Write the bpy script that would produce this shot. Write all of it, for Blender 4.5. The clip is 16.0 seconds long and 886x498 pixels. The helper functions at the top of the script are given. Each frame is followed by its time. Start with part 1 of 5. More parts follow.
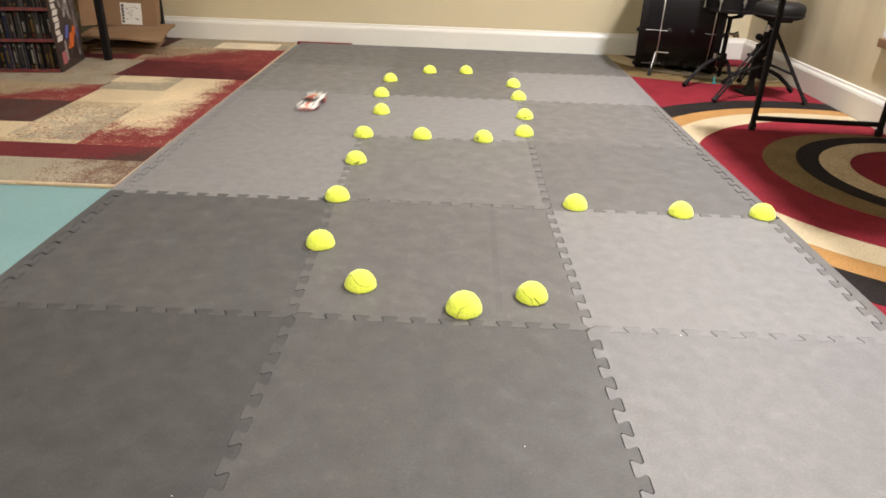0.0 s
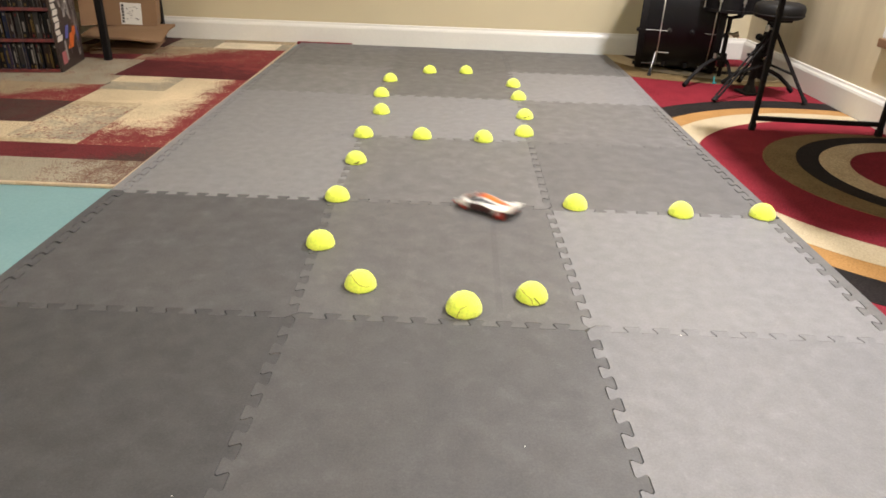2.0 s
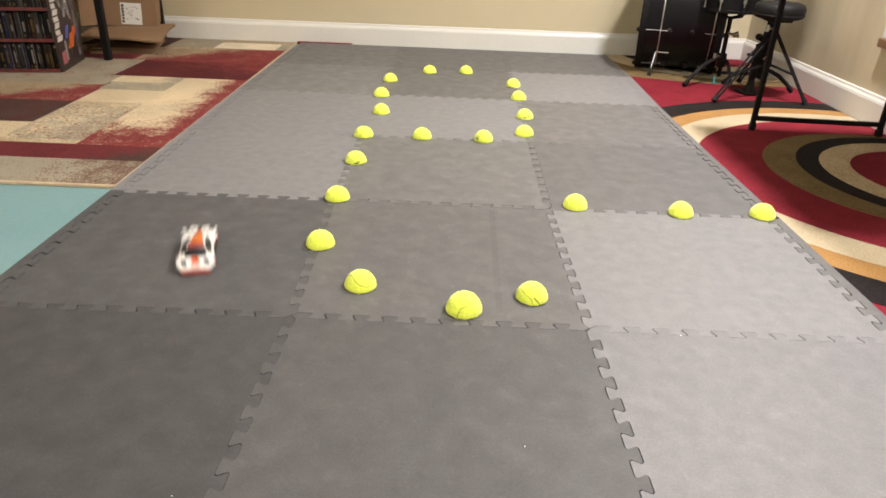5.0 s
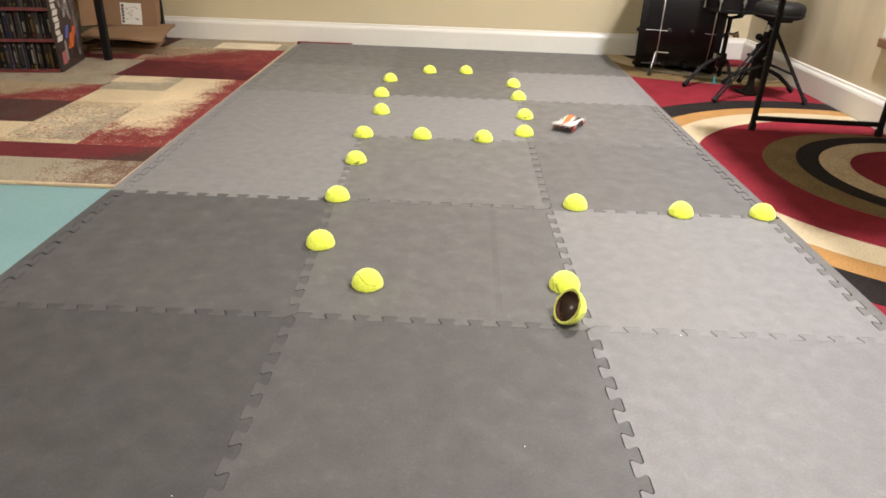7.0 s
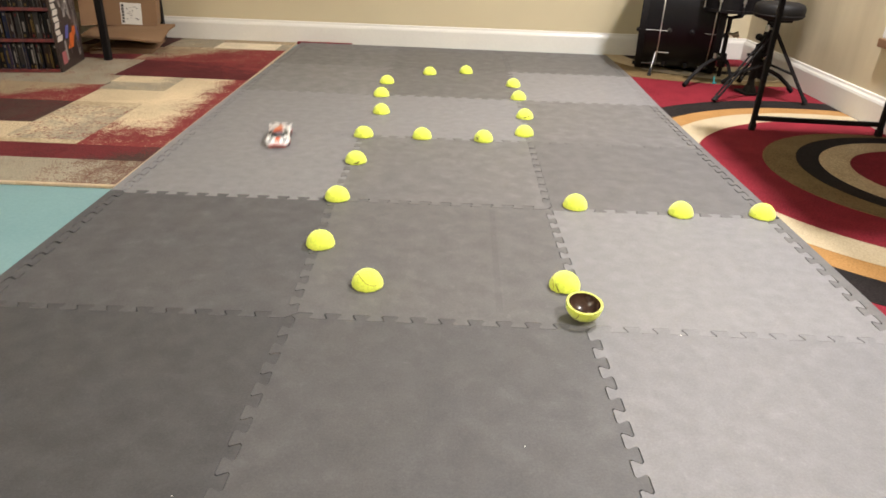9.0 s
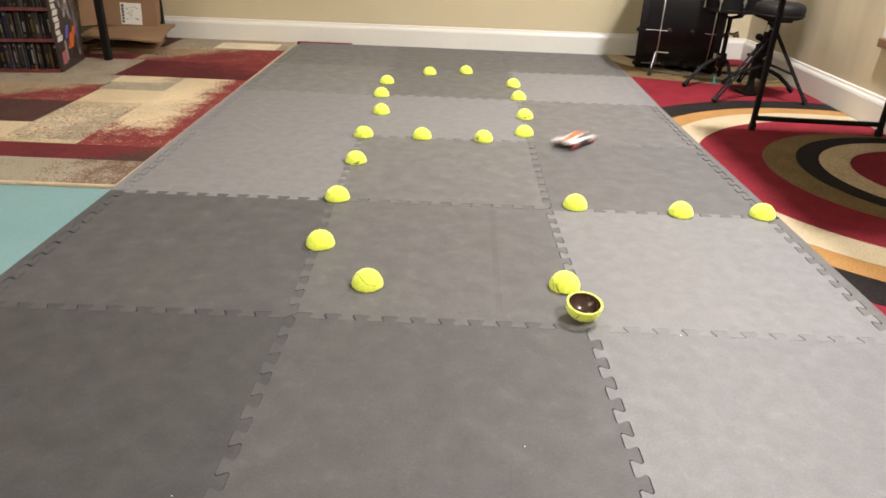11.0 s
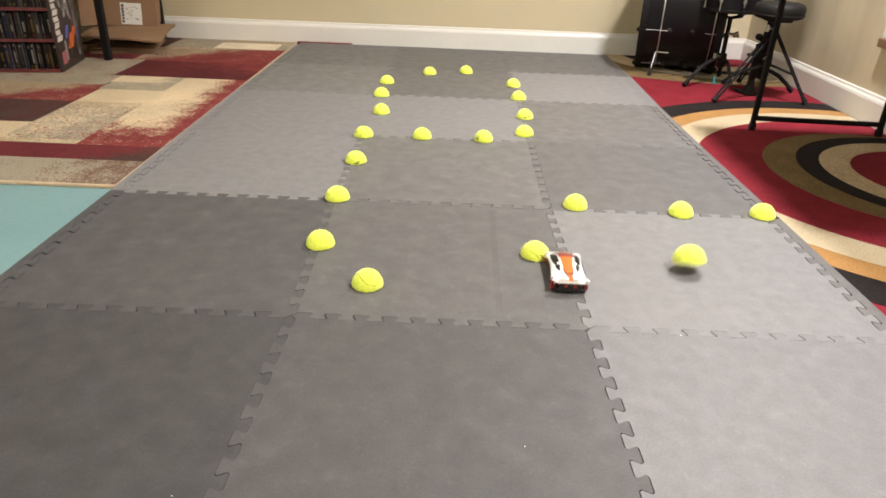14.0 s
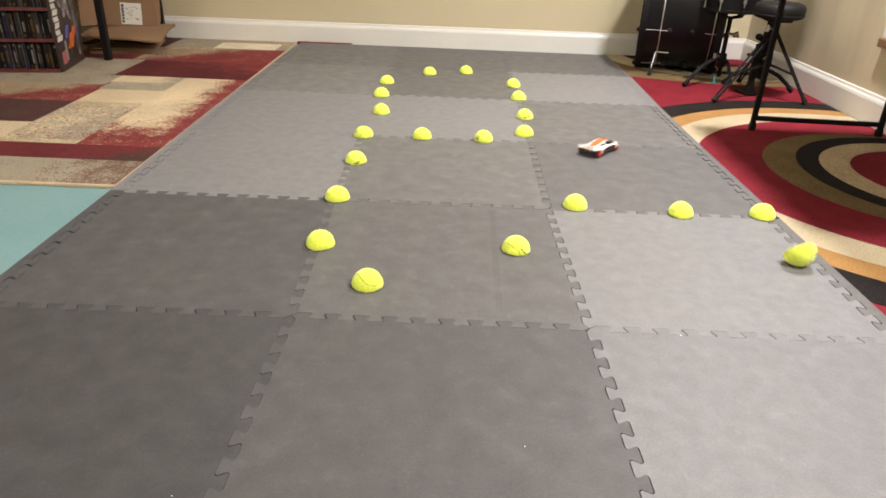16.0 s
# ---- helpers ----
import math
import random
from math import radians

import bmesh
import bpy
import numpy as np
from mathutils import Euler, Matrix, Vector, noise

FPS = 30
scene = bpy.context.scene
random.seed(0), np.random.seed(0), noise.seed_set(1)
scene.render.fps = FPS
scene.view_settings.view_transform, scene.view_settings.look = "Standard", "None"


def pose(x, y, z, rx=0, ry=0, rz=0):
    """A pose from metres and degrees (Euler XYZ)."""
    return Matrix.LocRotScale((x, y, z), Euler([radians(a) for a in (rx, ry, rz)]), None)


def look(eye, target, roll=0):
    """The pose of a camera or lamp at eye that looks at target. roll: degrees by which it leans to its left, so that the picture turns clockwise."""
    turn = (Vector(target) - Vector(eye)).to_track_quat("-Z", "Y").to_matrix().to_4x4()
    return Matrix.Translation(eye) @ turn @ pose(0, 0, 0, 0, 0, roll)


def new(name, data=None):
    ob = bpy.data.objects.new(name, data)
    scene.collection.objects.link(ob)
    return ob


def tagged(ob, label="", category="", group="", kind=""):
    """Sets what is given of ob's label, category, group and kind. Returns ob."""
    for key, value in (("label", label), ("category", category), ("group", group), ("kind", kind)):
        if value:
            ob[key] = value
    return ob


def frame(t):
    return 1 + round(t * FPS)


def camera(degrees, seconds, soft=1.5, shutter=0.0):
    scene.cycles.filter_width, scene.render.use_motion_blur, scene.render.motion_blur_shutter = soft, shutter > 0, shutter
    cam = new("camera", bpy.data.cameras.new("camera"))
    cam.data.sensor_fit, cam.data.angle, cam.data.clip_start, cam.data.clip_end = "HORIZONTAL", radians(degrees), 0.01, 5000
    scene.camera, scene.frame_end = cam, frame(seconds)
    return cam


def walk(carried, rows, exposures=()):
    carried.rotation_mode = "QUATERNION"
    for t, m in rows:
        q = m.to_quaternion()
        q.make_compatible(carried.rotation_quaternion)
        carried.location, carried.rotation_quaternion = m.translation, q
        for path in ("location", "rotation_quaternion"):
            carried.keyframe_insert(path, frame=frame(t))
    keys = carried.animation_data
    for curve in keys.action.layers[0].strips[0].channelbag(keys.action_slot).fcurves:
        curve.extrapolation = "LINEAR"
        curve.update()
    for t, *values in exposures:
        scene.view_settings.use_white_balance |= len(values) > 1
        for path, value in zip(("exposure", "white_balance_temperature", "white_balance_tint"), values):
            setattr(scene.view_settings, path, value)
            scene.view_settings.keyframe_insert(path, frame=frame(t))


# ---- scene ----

# ---------------------------------------------------------------- camera
cam = camera(66.57, 16.0, soft=1.7, shutter=0.7)
EYE = look((0.3106, -1.1299, 0.7202), (0.3038, 1.5589, -0.6104), 2.232)
walk(cam, [(0.0, EYE), (16.0, EYE)], exposures=[(0.0, 0.06), (0.6, 0.06), (1.0, 0.12), (1.5, -0.04), (2.0, 0.03), (3.0, 0.06), (13.5, 0.06), (15.0, 0.04), (16.0, 0.03)])

# ---------------------------------------------------------------- light
# an indoor room at night: recessed ceiling lamps only
world = bpy.data.worlds.new("world")
scene.world = world
world.use_nodes = True
world.node_tree.nodes["Background"].inputs[0].default_value = (0.9, 0.85, 0.75, 1)
world.node_tree.nodes["Background"].inputs[1].default_value = 0.02

CEILING = 2.35
FLOOR = -0.014
LAMPS = [(1.66, 1.50, 80), (1.74, -0.60, 69), (-0.40, 1.60, 12), (-2.70, -2.20, 85)]
for lx, ly, power in LAMPS:
    data = bpy.data.lights.new("ceiling_lamp", "AREA")
    data.shape, data.size, data.energy, data.color = "DISK", 0.22, power, (1.0, 0.955, 0.95)
    data.spread = radians(170)
    lamp = new("ceiling_lamp", data)
    lamp.matrix_world = pose(lx, ly, CEILING - 0.02)


# ---------------------------------------------------------------- materials
def surface(name, colour, second=None, rough=0.6, grain=120.0, blotch=5.0, mix=0.25, bump=0.15, metal=0.0,
            spec=0.5, spread=0.0, fibre=None, hard=False, coat=0.0, sheen=0.0, tuft=0.0, scuff=0.0):
    """A painted, woven or moulded surface: two tones mixed at two scales, fine relief, optional shift per piece."""
    m = bpy.data.materials.new(name)
    m.use_nodes = True
    nt = m.node_tree
    b = nt.nodes["Principled BSDF"]
    link = nt.links.new
    second = second or tuple(c * 0.8 for c in colour)
    co = nt.nodes.new("ShaderNodeTexCoord")
    big = nt.nodes.new("ShaderNodeTexNoise")
    big.inputs["Scale"].default_value, big.inputs["Detail"].default_value = blotch, 5
    fine = nt.nodes.new("ShaderNodeTexNoise")
    fine.inputs["Scale"].default_value, fine.inputs["Detail"].default_value = grain, 3
    link(co.outputs["Object"], big.inputs["Vector"])
    if fibre:
        mp = nt.nodes.new("ShaderNodeMapping")
        mp.inputs["Scale"].default_value = fibre
        link(co.outputs["Object"], mp.inputs["Vector"])
        link(mp.outputs["Vector"], fine.inputs["Vector"])
    else:
        link(co.outputs["Object"], fine.inputs["Vector"])
    add = nt.nodes.new("ShaderNodeMath")
    add.operation = "ADD"
    link(big.outputs["Fac"], add.inputs[0])
    link(fine.outputs["Fac"], add.inputs[1])
    ramp = nt.nodes.new("ShaderNodeMapRange")
    lo, hi = (0.98 - mix * 0.2, 1.02 + mix * 0.2) if hard else (1.0 - 0.26, 1.0 + 0.26)
    ramp.inputs["From Min"].default_value, ramp.inputs["From Max"].default_value = lo, hi
    ramp.inputs["To Min"].default_value, ramp.inputs["To Max"].default_value = 0.0, (1.0 if hard else min(1.0, mix * 3))
    link(add.outputs[0], ramp.inputs["Value"])
    tone = nt.nodes.new("ShaderNodeMix")
    tone.data_type = "RGBA"
    tone.inputs["A"].default_value, tone.inputs["B"].default_value = (*colour, 1), (*second, 1)
    link(ramp.outputs["Result"], tone.inputs["Factor"])
    last = tone.outputs["Result"]
    if tuft:
        # single tufts or pebbles, lighter and darker
        nap = nt.nodes.new("ShaderNodeTexNoise")
        nap.inputs["Scale"].default_value, nap.inputs["Detail"].default_value = 190, 1
        link(co.outputs["Object"], nap.inputs["Vector"])
        lift = nt.nodes.new("ShaderNodeMapRange")
        lift.inputs["From Min"].default_value, lift.inputs["From Max"].default_value = 0.3, 0.7
        lift.inputs["To Min"].default_value, lift.inputs["To Max"].default_value = 1 - tuft, 1 + tuft
        link(nap.outputs["Fac"], lift.inputs["Value"])
        vary = nt.nodes.new("ShaderNodeHueSaturation")
        link(last, vary.inputs["Color"])
        link(lift.outputs["Result"], vary.inputs["Value"])
        last = vary.outputs["Color"]
    if scuff:
        # pale drag marks and dull smudges
        for size, low, gain in (((4.5, 8, 1), 0.60, 0.55), ((10, 3.5, 1), 0.63, 0.5), ((12, 11, 1), 0.55, 0.8), ((40, 34, 1), 0.58, 0.7), ((3, 30, 1), 0.66, 0.9)):
            place = nt.nodes.new("ShaderNodeMapping")
            place.inputs["Scale"].default_value, place.inputs["Rotation"].default_value = size, (0, 0, 0.8)
            link(co.outputs["Object"], place.inputs["Vector"])
            mark = nt.nodes.new("ShaderNodeTexNoise")
            mark.inputs["Scale"].default_value, mark.inputs["Detail"].default_value = 1.6, 6
            link(place.outputs["Vector"], mark.inputs["Vector"])
            cut = nt.nodes.new("ShaderNodeMapRange")
            cut.inputs["From Min"].default_value, cut.inputs["From Max"].default_value = low, low + 0.14
            cut.inputs["To Min"].default_value, cut.inputs["To Max"].default_value = 1.0, 1.0 + scuff * gain
            link(mark.outputs["Fac"], cut.inputs["Value"])
            worn = nt.nodes.new("ShaderNodeHueSaturation")
            link(last, worn.inputs["Color"])
            link(cut.outputs["Result"], worn.inputs["Value"])
            last = worn.outputs["Color"]
    if spread:
        info = nt.nodes.new("ShaderNodeObjectInfo")
        shift = nt.nodes.new("ShaderNodeMapRange")
        shift.inputs["To Min"].default_value, shift.inputs["To Max"].default_value = 1 - spread, 1 + spread
        link(info.outputs["Random"], shift.inputs["Value"])
        hsv = nt.nodes.new("ShaderNodeHueSaturation")
        link(last, hsv.inputs["Color"])
        link(shift.outputs["Result"], hsv.inputs["Value"])
        last = hsv.outputs["Color"]
    link(last, b.inputs["Base Color"])
    rr = nt.nodes.new("ShaderNodeMapRange")
    rr.inputs["To Min"].default_value, rr.inputs["To Max"].default_value = max(0.02, rough - 0.08), min(1.0, rough + 0.08)
    link(big.outputs["Fac"], rr.inputs["Value"])
    link(rr.outputs["Result"], b.inputs["Roughness"])
    b.inputs["Metallic"].default_value = metal
    b.inputs["Specular IOR Level"].default_value = spec
    b.inputs["Coat Weight"].default_value = coat
    b.inputs["Sheen Weight"].default_value = sheen
    if bump:
        bp = nt.nodes.new("ShaderNodeBump")
        bp.inputs["Strength"].default_value, bp.inputs["Distance"].default_value = bump, 0.002
        link(fine.outputs["Fac"], bp.inputs["Height"])
        link(bp.outputs["Normal"], b.inputs["Normal"])
    return m


FOAM = {
    "q": surface("worn_grey_foam", (0.184, 0.178, 0.176), (0.140, 0.135, 0.133), 0.58, 300, 18, 0.36, 0.15, spread=0.03, tuft=0.05, scuff=0.22),
    # y: grey foam darkened in colour for the light fading towards the near edge
    "y": surface("dimmed_grey_foam", (0.089, 0.0855, 0.086), (0.067, 0.064, 0.065), 0.6, 300, 18, 0.36, 0.15, spread=0.03, tuft=0.05, scuff=0.20),
    "k": surface("pale_grey_foam", (0.178, 0.174, 0.178), (0.148, 0.144, 0.148), 0.56, 300, 30, 0.36, 0.15, spread=0.03, tuft=0.05, scuff=0.12),
    "z": surface("near_black_foam", (0.066, 0.064, 0.065), (0.047, 0.045, 0.046), 0.6, 300, 18, 0.36, 0.15, spread=0.05, tuft=0.05, scuff=0.18),
    "x": surface("charcoal_foam", (0.088, 0.085, 0.086), (0.064, 0.061, 0.062), 0.6, 300, 18, 0.36, 0.15, spread=0.06, tuft=0.05, scuff=0.22),
    "n": surface("mid_grey_foam", (0.132, 0.127, 0.126), (0.098, 0.094, 0.093), 0.58, 300, 18, 0.36, 0.15, spread=0.05, tuft=0.05, scuff=0.18),
    "d": surface("dark_grey_foam", (0.133, 0.128, 0.125), (0.101, 0.096, 0.094), 0.6, 300, 18, 0.36, 0.15, spread=0.06, tuft=0.05, scuff=0.22),
    "m": surface("grey_foam", (0.155, 0.149, 0.147), (0.116, 0.111, 0.109), 0.58, 300, 18, 0.36, 0.15, spread=0.06, tuft=0.05, scuff=0.22),
    "l": surface("light_grey_foam", (0.208, 0.203, 0.207), (0.175, 0.170, 0.173), 0.56, 300, 30, 0.36, 0.15, spread=0.05, tuft=0.05, scuff=0.10),
}
# darker foam colour that paints the shading of a fold
FOLD_SHADE = surface("fold_shade_foam", (0.112, 0.107, 0.105), (0.086, 0.082, 0.081), 0.6, 300, 18, 0.36, 0.22, tuft=0.05, scuff=0.22)
FELT = surface("yellow_green_felt", (0.89, 1.0, 0.13), (0.82, 0.95, 0.10), 0.95, 900, 60, 0.3, 0.5, spec=0.15, sheen=0.5, tuft=0.10)
SEAM = surface("tan_rubber_seam", (0.42, 0.36, 0.05), None, 0.7, 300, 40, 0.2, 0.1)
CUT = surface("cut_rubber_rim", (0.70, 0.72, 0.16), (0.56, 0.56, 0.12), 0.8, 400, 90, 0.3, 0.2)
LINING = surface("dark_brown_rubber", (0.085, 0.046, 0.030), (0.058, 0.031, 0.020), 0.25, 200, 40, 0.3, 0.05)
WALL = surface("beige_wall_paint", (0.55, 0.478, 0.320), (0.505, 0.436, 0.288), 0.7, 190, 2.2, 0.2, 0.2)
WALL_STREAKED = surface("streaked_beige_wall_paint", (0.58, 0.51, 0.36), (0.45, 0.39, 0.27), 0.7, 1.0, 2.6, 0.3, 0.0, fibre=(9, 9, 1.1))
TRIM = surface("white_trim_paint", (0.70, 0.68, 0.63), (0.62, 0.60, 0.55), 0.38, 90, 4, 0.15, 0.05)
CEIL = surface("white_ceiling_paint", (0.78, 0.76, 0.70), None, 0.9, 160, 3, 0.1, 0.2)
TEAL = surface("teal_floor_paint", (0.21, 0.35, 0.36), (0.17, 0.30, 0.31), 0.5, 120, 4, 0.25, 0.08)
RUG_RED = surface("red_pile", (0.215, 0.019, 0.030), (0.150, 0.013, 0.021), 0.95, 170, 9, 0.34, 1.0, spec=0.1, tuft=0.25)
RUG_BLACK = surface("black_pile", (0.012, 0.010, 0.010), (0.022, 0.017, 0.016), 0.95, 170, 9, 0.34, 1.0, spec=0.1, tuft=0.25)
RUG_ORANGE = surface("ochre_pile", (0.37, 0.205, 0.075), (0.30, 0.16, 0.055), 0.95, 170, 9, 0.34, 1.0, spec=0.1, tuft=0.15)
RUG_CREAM = surface("cream_pile", (0.48, 0.40, 0.27), (0.41, 0.335, 0.22), 0.95, 170, 9, 0.34, 1.0, spec=0.1, tuft=0.12)
RUG_CAMEL = surface("camel_pile", (0.50, 0.39, 0.25), (0.42, 0.32, 0.20), 0.95, 170, 9, 0.34, 1.0, spec=0.1, tuft=0.25)
RUG_TAN = surface("olive_tan_pile", (0.19, 0.13, 0.06), (0.14, 0.095, 0.045), 0.95, 170, 9, 0.34, 1.0, spec=0.1, tuft=0.25)
CREAM, TAN, SAGE = (0.60, 0.485, 0.32), (0.36, 0.275, 0.175), (0.32, 0.280, 0.210)
RED, MAROON, BROWN = (0.205, 0.040, 0.038), (0.098, 0.022, 0.023), (0.072, 0.042, 0.035)


def pile(name, base, other, ramps=(), low=0.0, high=1.0, flecks=0.0, fleck=None):
    """Carpet pile: tufts of one colour give way to tufts of another along ramps of (x slope, y slope, offset)."""
    m = bpy.data.materials.new(name)
    m.use_nodes = True
    nt = m.node_tree
    b = nt.nodes["Principled BSDF"]
    link = nt.links.new

    def node(kind, **values):
        n = nt.nodes.new("ShaderNode" + kind)
        for key, v in values.items():
            n.inputs[key.replace("_", " ")].default_value = v
        return n

    def sums(op, a, c):
        n = nt.nodes.new("ShaderNodeMath")
        n.operation = op
        for k, v in enumerate((a, c)):
            if isinstance(v, (int, float)):
                n.inputs[k].default_value = v
            else:
                link(v, n.inputs[k])
        return n.outputs[0]

    def ranged(value, a, c, lo=0.0, hi=1.0):
        n = node("MapRange", From_Min=a, From_Max=c, To_Min=lo, To_Max=hi)
        link(value, n.inputs["Value"])
        return n.outputs["Result"]

    def blend(factor, one, two):
        n = nt.nodes.new("ShaderNodeMix")
        n.data_type = "RGBA"
        link(factor, n.inputs["Factor"])
        for key, v in (("A", one), ("B", two)):
            if isinstance(v, tuple):
                n.inputs[key].default_value = (*v, 1)
            else:
                link(v, n.inputs[key])
        return n.outputs["Result"]

    co = nt.nodes.new("ShaderNodeTexCoord")
    sep = nt.nodes.new("ShaderNodeSeparateXYZ")
    link(co.outputs["Object"], sep.inputs[0])
    noises = {}
    for key, scale, detail in (("tuft", 230, 2), ("knot", 110, 3), ("drift", 13, 3), ("worn", 5, 3)):
        n = node("TexNoise", Scale=scale, Detail=detail)
        link(co.outputs["Object"], n.inputs["Vector"])
        noises[key] = n.outputs["Fac"]
    amount = low
    for sx, sy, off in ramps:
        r = sums("ADD", sums("ADD", sums("MULTIPLY", sep.outputs[0], sx), sums("MULTIPLY", sep.outputs[1], sy)), off)
        amount = r if amount is low else sums("MAXIMUM", amount, r)
    if ramps:
        amount = sums("MINIMUM", sums("MAXIMUM", amount, low), high)
    loose = sums("ADD", amount, ranged(noises["drift"], 0.3, 0.7, -0.22, 0.22))
    grains = sums("ADD", sums("MULTIPLY", ranged(noises["tuft"], 0.32, 0.68), 0.5), sums("MULTIPLY", ranged(noises["knot"], 0.32, 0.68), 0.5))
    colour = blend(ranged(sums("SUBTRACT", loose, grains), -0.24, 0.24), base, other)
    if flecks:
        colour = blend(ranged(sums("ADD", noises["knot"], sums("MULTIPLY", noises["drift"], 0.5)), 0.86 - flecks, 1.00 - flecks), colour, fleck)
    value = sums("MULTIPLY", ranged(noises["tuft"], 0.3, 0.7, 0.72, 1.26), ranged(noises["worn"], 0.3, 0.7, 0.88, 1.12))
    hsv = nt.nodes.new("ShaderNodeHueSaturation")
    link(colour, hsv.inputs["Color"])
    link(value, hsv.inputs["Value"])
    link(hsv.outputs["Color"], b.inputs["Base Color"])
    b.inputs["Roughness"].default_value = 0.95
    b.inputs["Specular IOR Level"].default_value = 0.1
    bump = node("Bump", Strength=0.9, Distance=0.002)
    link(grains, bump.inputs["Height"])
    link(bump.outputs["Normal"], b.inputs["Normal"])
    return m


P_CREAM = pile("pile_cream", CREAM, TAN, low=0.10)
P_CREAM_GREY = pile("pile_cream_to_grey", CREAM, SAGE, ((5.0, 0, 5.5),), 0.12, 0.75)
P_GREY = pile("pile_grey", SAGE, CREAM, low=0.22, flecks=0.03, fleck=TAN)
P_WIDE = pile("pile_grey_flecked", SAGE, TAN, ((0, 1.4, -2.95),), 0.22, 0.8, 0.02, RED)
P_EDGE = pile("pile_grey_to_tan", SAGE, (0.17, 0.092, 0.064), ((2.0, 0, 2.05),), 0.18, 0.58)
BAND = (0.140, 0.027, 0.029)
P_RED = pile("pile_dark_red", BAND, MAROON, low=0.35)
P_PALE = pile("pile_pale_cream", (0.76, 0.66, 0.50), CREAM, low=0.15)
P_RED_DARK = pile("pile_red_to_brown", BAND, BROWN, ((4.5, -4.0, 7.55),), 0.12, 0.9)
P_SWEEP = pile("pile_cream_to_red", CREAM, RED, ((0, -3.2, 4.46), (6.5, 0, 5.25)), 0.03, 0.92)
P_LINE = pile("pile_tan_line", TAN, CREAM, low=0.45)
P_FLECK = pile("pile_grey_red_flecks", SAGE, CREAM, ((-2.2, 1.0, -3.1),), 0.18, 0.55, 0.07, (0.25, 0.11, 0.085))
P_BROWN = pile("pile_brown", BROWN, MAROON, low=0.30)
P_RED_TAN = pile("pile_tan_to_red", TAN, RED, ((4.0, -5.0, 14.75),), 0.10, 0.85)
P_MAROON = pile("pile_maroon", MAROON, RED, ((0.8, 2.2, -3.9),), 0.10, 0.85)
P_FAR_RED = pile("pile_far_red", RED, TAN, ((-2.6, 3.4, -11.2),), 0.08, 0.85)
P_FAR_TAN = pile("pile_far_tan", TAN, CREAM, low=0.4, flecks=0.04, fleck=RED)
BINDING = surface("pale_tan_binding", (0.58, 0.46, 0.32), (0.40, 0.29, 0.18), 0.8, 300, 30, 0.3, 0.4)
BLACK = surface("black_lacquer", (0.008, 0.007, 0.008), None, 0.30, 60, 6, 0.2, 0.01, spec=0.18)
BLACK_STEEL = surface("black_powder_coat", (0.009, 0.008, 0.008), (0.015, 0.013, 0.013), 0.62, 160, 12, 0.3, 0.1, spec=0.12)
BLACK_VINYL = surface("black_vinyl", (0.010, 0.009, 0.009), None, 0.6, 300, 12, 0.3, 0.3, spec=0.20)
CHROME = surface("chrome", (0.60, 0.59, 0.57), (0.48, 0.47, 0.46), 0.40, 40, 6, 0.2, 0.0, metal=1.0)
BRASS = surface("pale_brass", (0.75, 0.64, 0.45), None, 0.55, 40, 6, 0.2, 0.0, metal=1.0)
CARD = surface("brown_cardboard", (0.28, 0.165, 0.088), (0.23, 0.135, 0.07), 0.85, 60, 5, 0.3, 0.15, fibre=(40, 40, 400))
PAPER = surface("white_label_paper", (0.78, 0.76, 0.70), None, 0.6, 80, 9, 0.1, 0.02)
INK = surface("black_ink", (0.03, 0.03, 0.03), None, 0.6, 80, 9, 0.1, 0.0)
CASE_DARK = surface("dark_printed_board", (0.030, 0.021, 0.020), (0.055, 0.036, 0.03), 0.4, 50, 14, 0.5, 0.02, spec=0.2)
SHELF_RED = surface("red_shelf_edge", (0.15, 0.016, 0.015), (0.05, 0.012, 0.014), 0.5, 40, 7, 0.9, 0.05, hard=True)
SPINES = [surface("spine_" + n, c, tuple(v * 0.6 for v in c), 0.45, 60, 20, 0.4, 0.0, spec=0.12) for n, c in (
    ("black", (0.009, 0.008, 0.009)), ("brown", (0.024, 0.014, 0.012)), ("grey", (0.040, 0.037, 0.036)), ("blue", (0.015, 0.020, 0.05)),
    ("red", (0.13, 0.014, 0.014)), ("gold", (0.13, 0.085, 0.025)), ("silver", (0.22, 0.20, 0.185)), ("violet", (0.030, 0.022, 0.055)))]
ART = {n: surface("art_" + n, c, None, 0.35, 60, 20, 0.3, 0.0) for n, c in (
    ("white", (0.74, 0.68, 0.62)), ("pink", (0.42, 0.12, 0.14)), ("orange", (0.75, 0.16, 0.03)), ("blue", (0.10, 0.12, 0.42)),
    ("grey", (0.20, 0.18, 0.165)), ("dim", (0.085, 0.06, 0.06)), ("steel", (0.36, 0.33, 0.31)))}
CAR_WHITE = surface("white_car_plastic", (0.82, 0.80, 0.77), (0.74, 0.72, 0.69), 0.28, 60, 20, 0.15, 0.0, coat=0.4)
CAR_ORANGE = surface("orange_car_paint", (0.72, 0.17, 0.025), (0.62, 0.13, 0.02), 0.3, 60, 20, 0.2, 0.0, coat=0.4)
CAR_HOOD = surface("red_orange_car_paint", (0.66, 0.095, 0.02), (0.56, 0.07, 0.016), 0.3, 60, 20, 0.2, 0.0, coat=0.4)
CAR_CANOPY = surface("dark_red_canopy", (0.30, 0.040, 0.034), None, 0.3, 60, 20, 0.2, 0.0, coat=0.4)
CAR_RED = surface("red_car_plastic", (0.55, 0.045, 0.025), None, 0.35, 60, 20, 0.2, 0.0)
CAR_BLACK = surface("black_car_plastic", (0.014, 0.013, 0.014), None, 0.3, 60, 20, 0.2, 0.0)
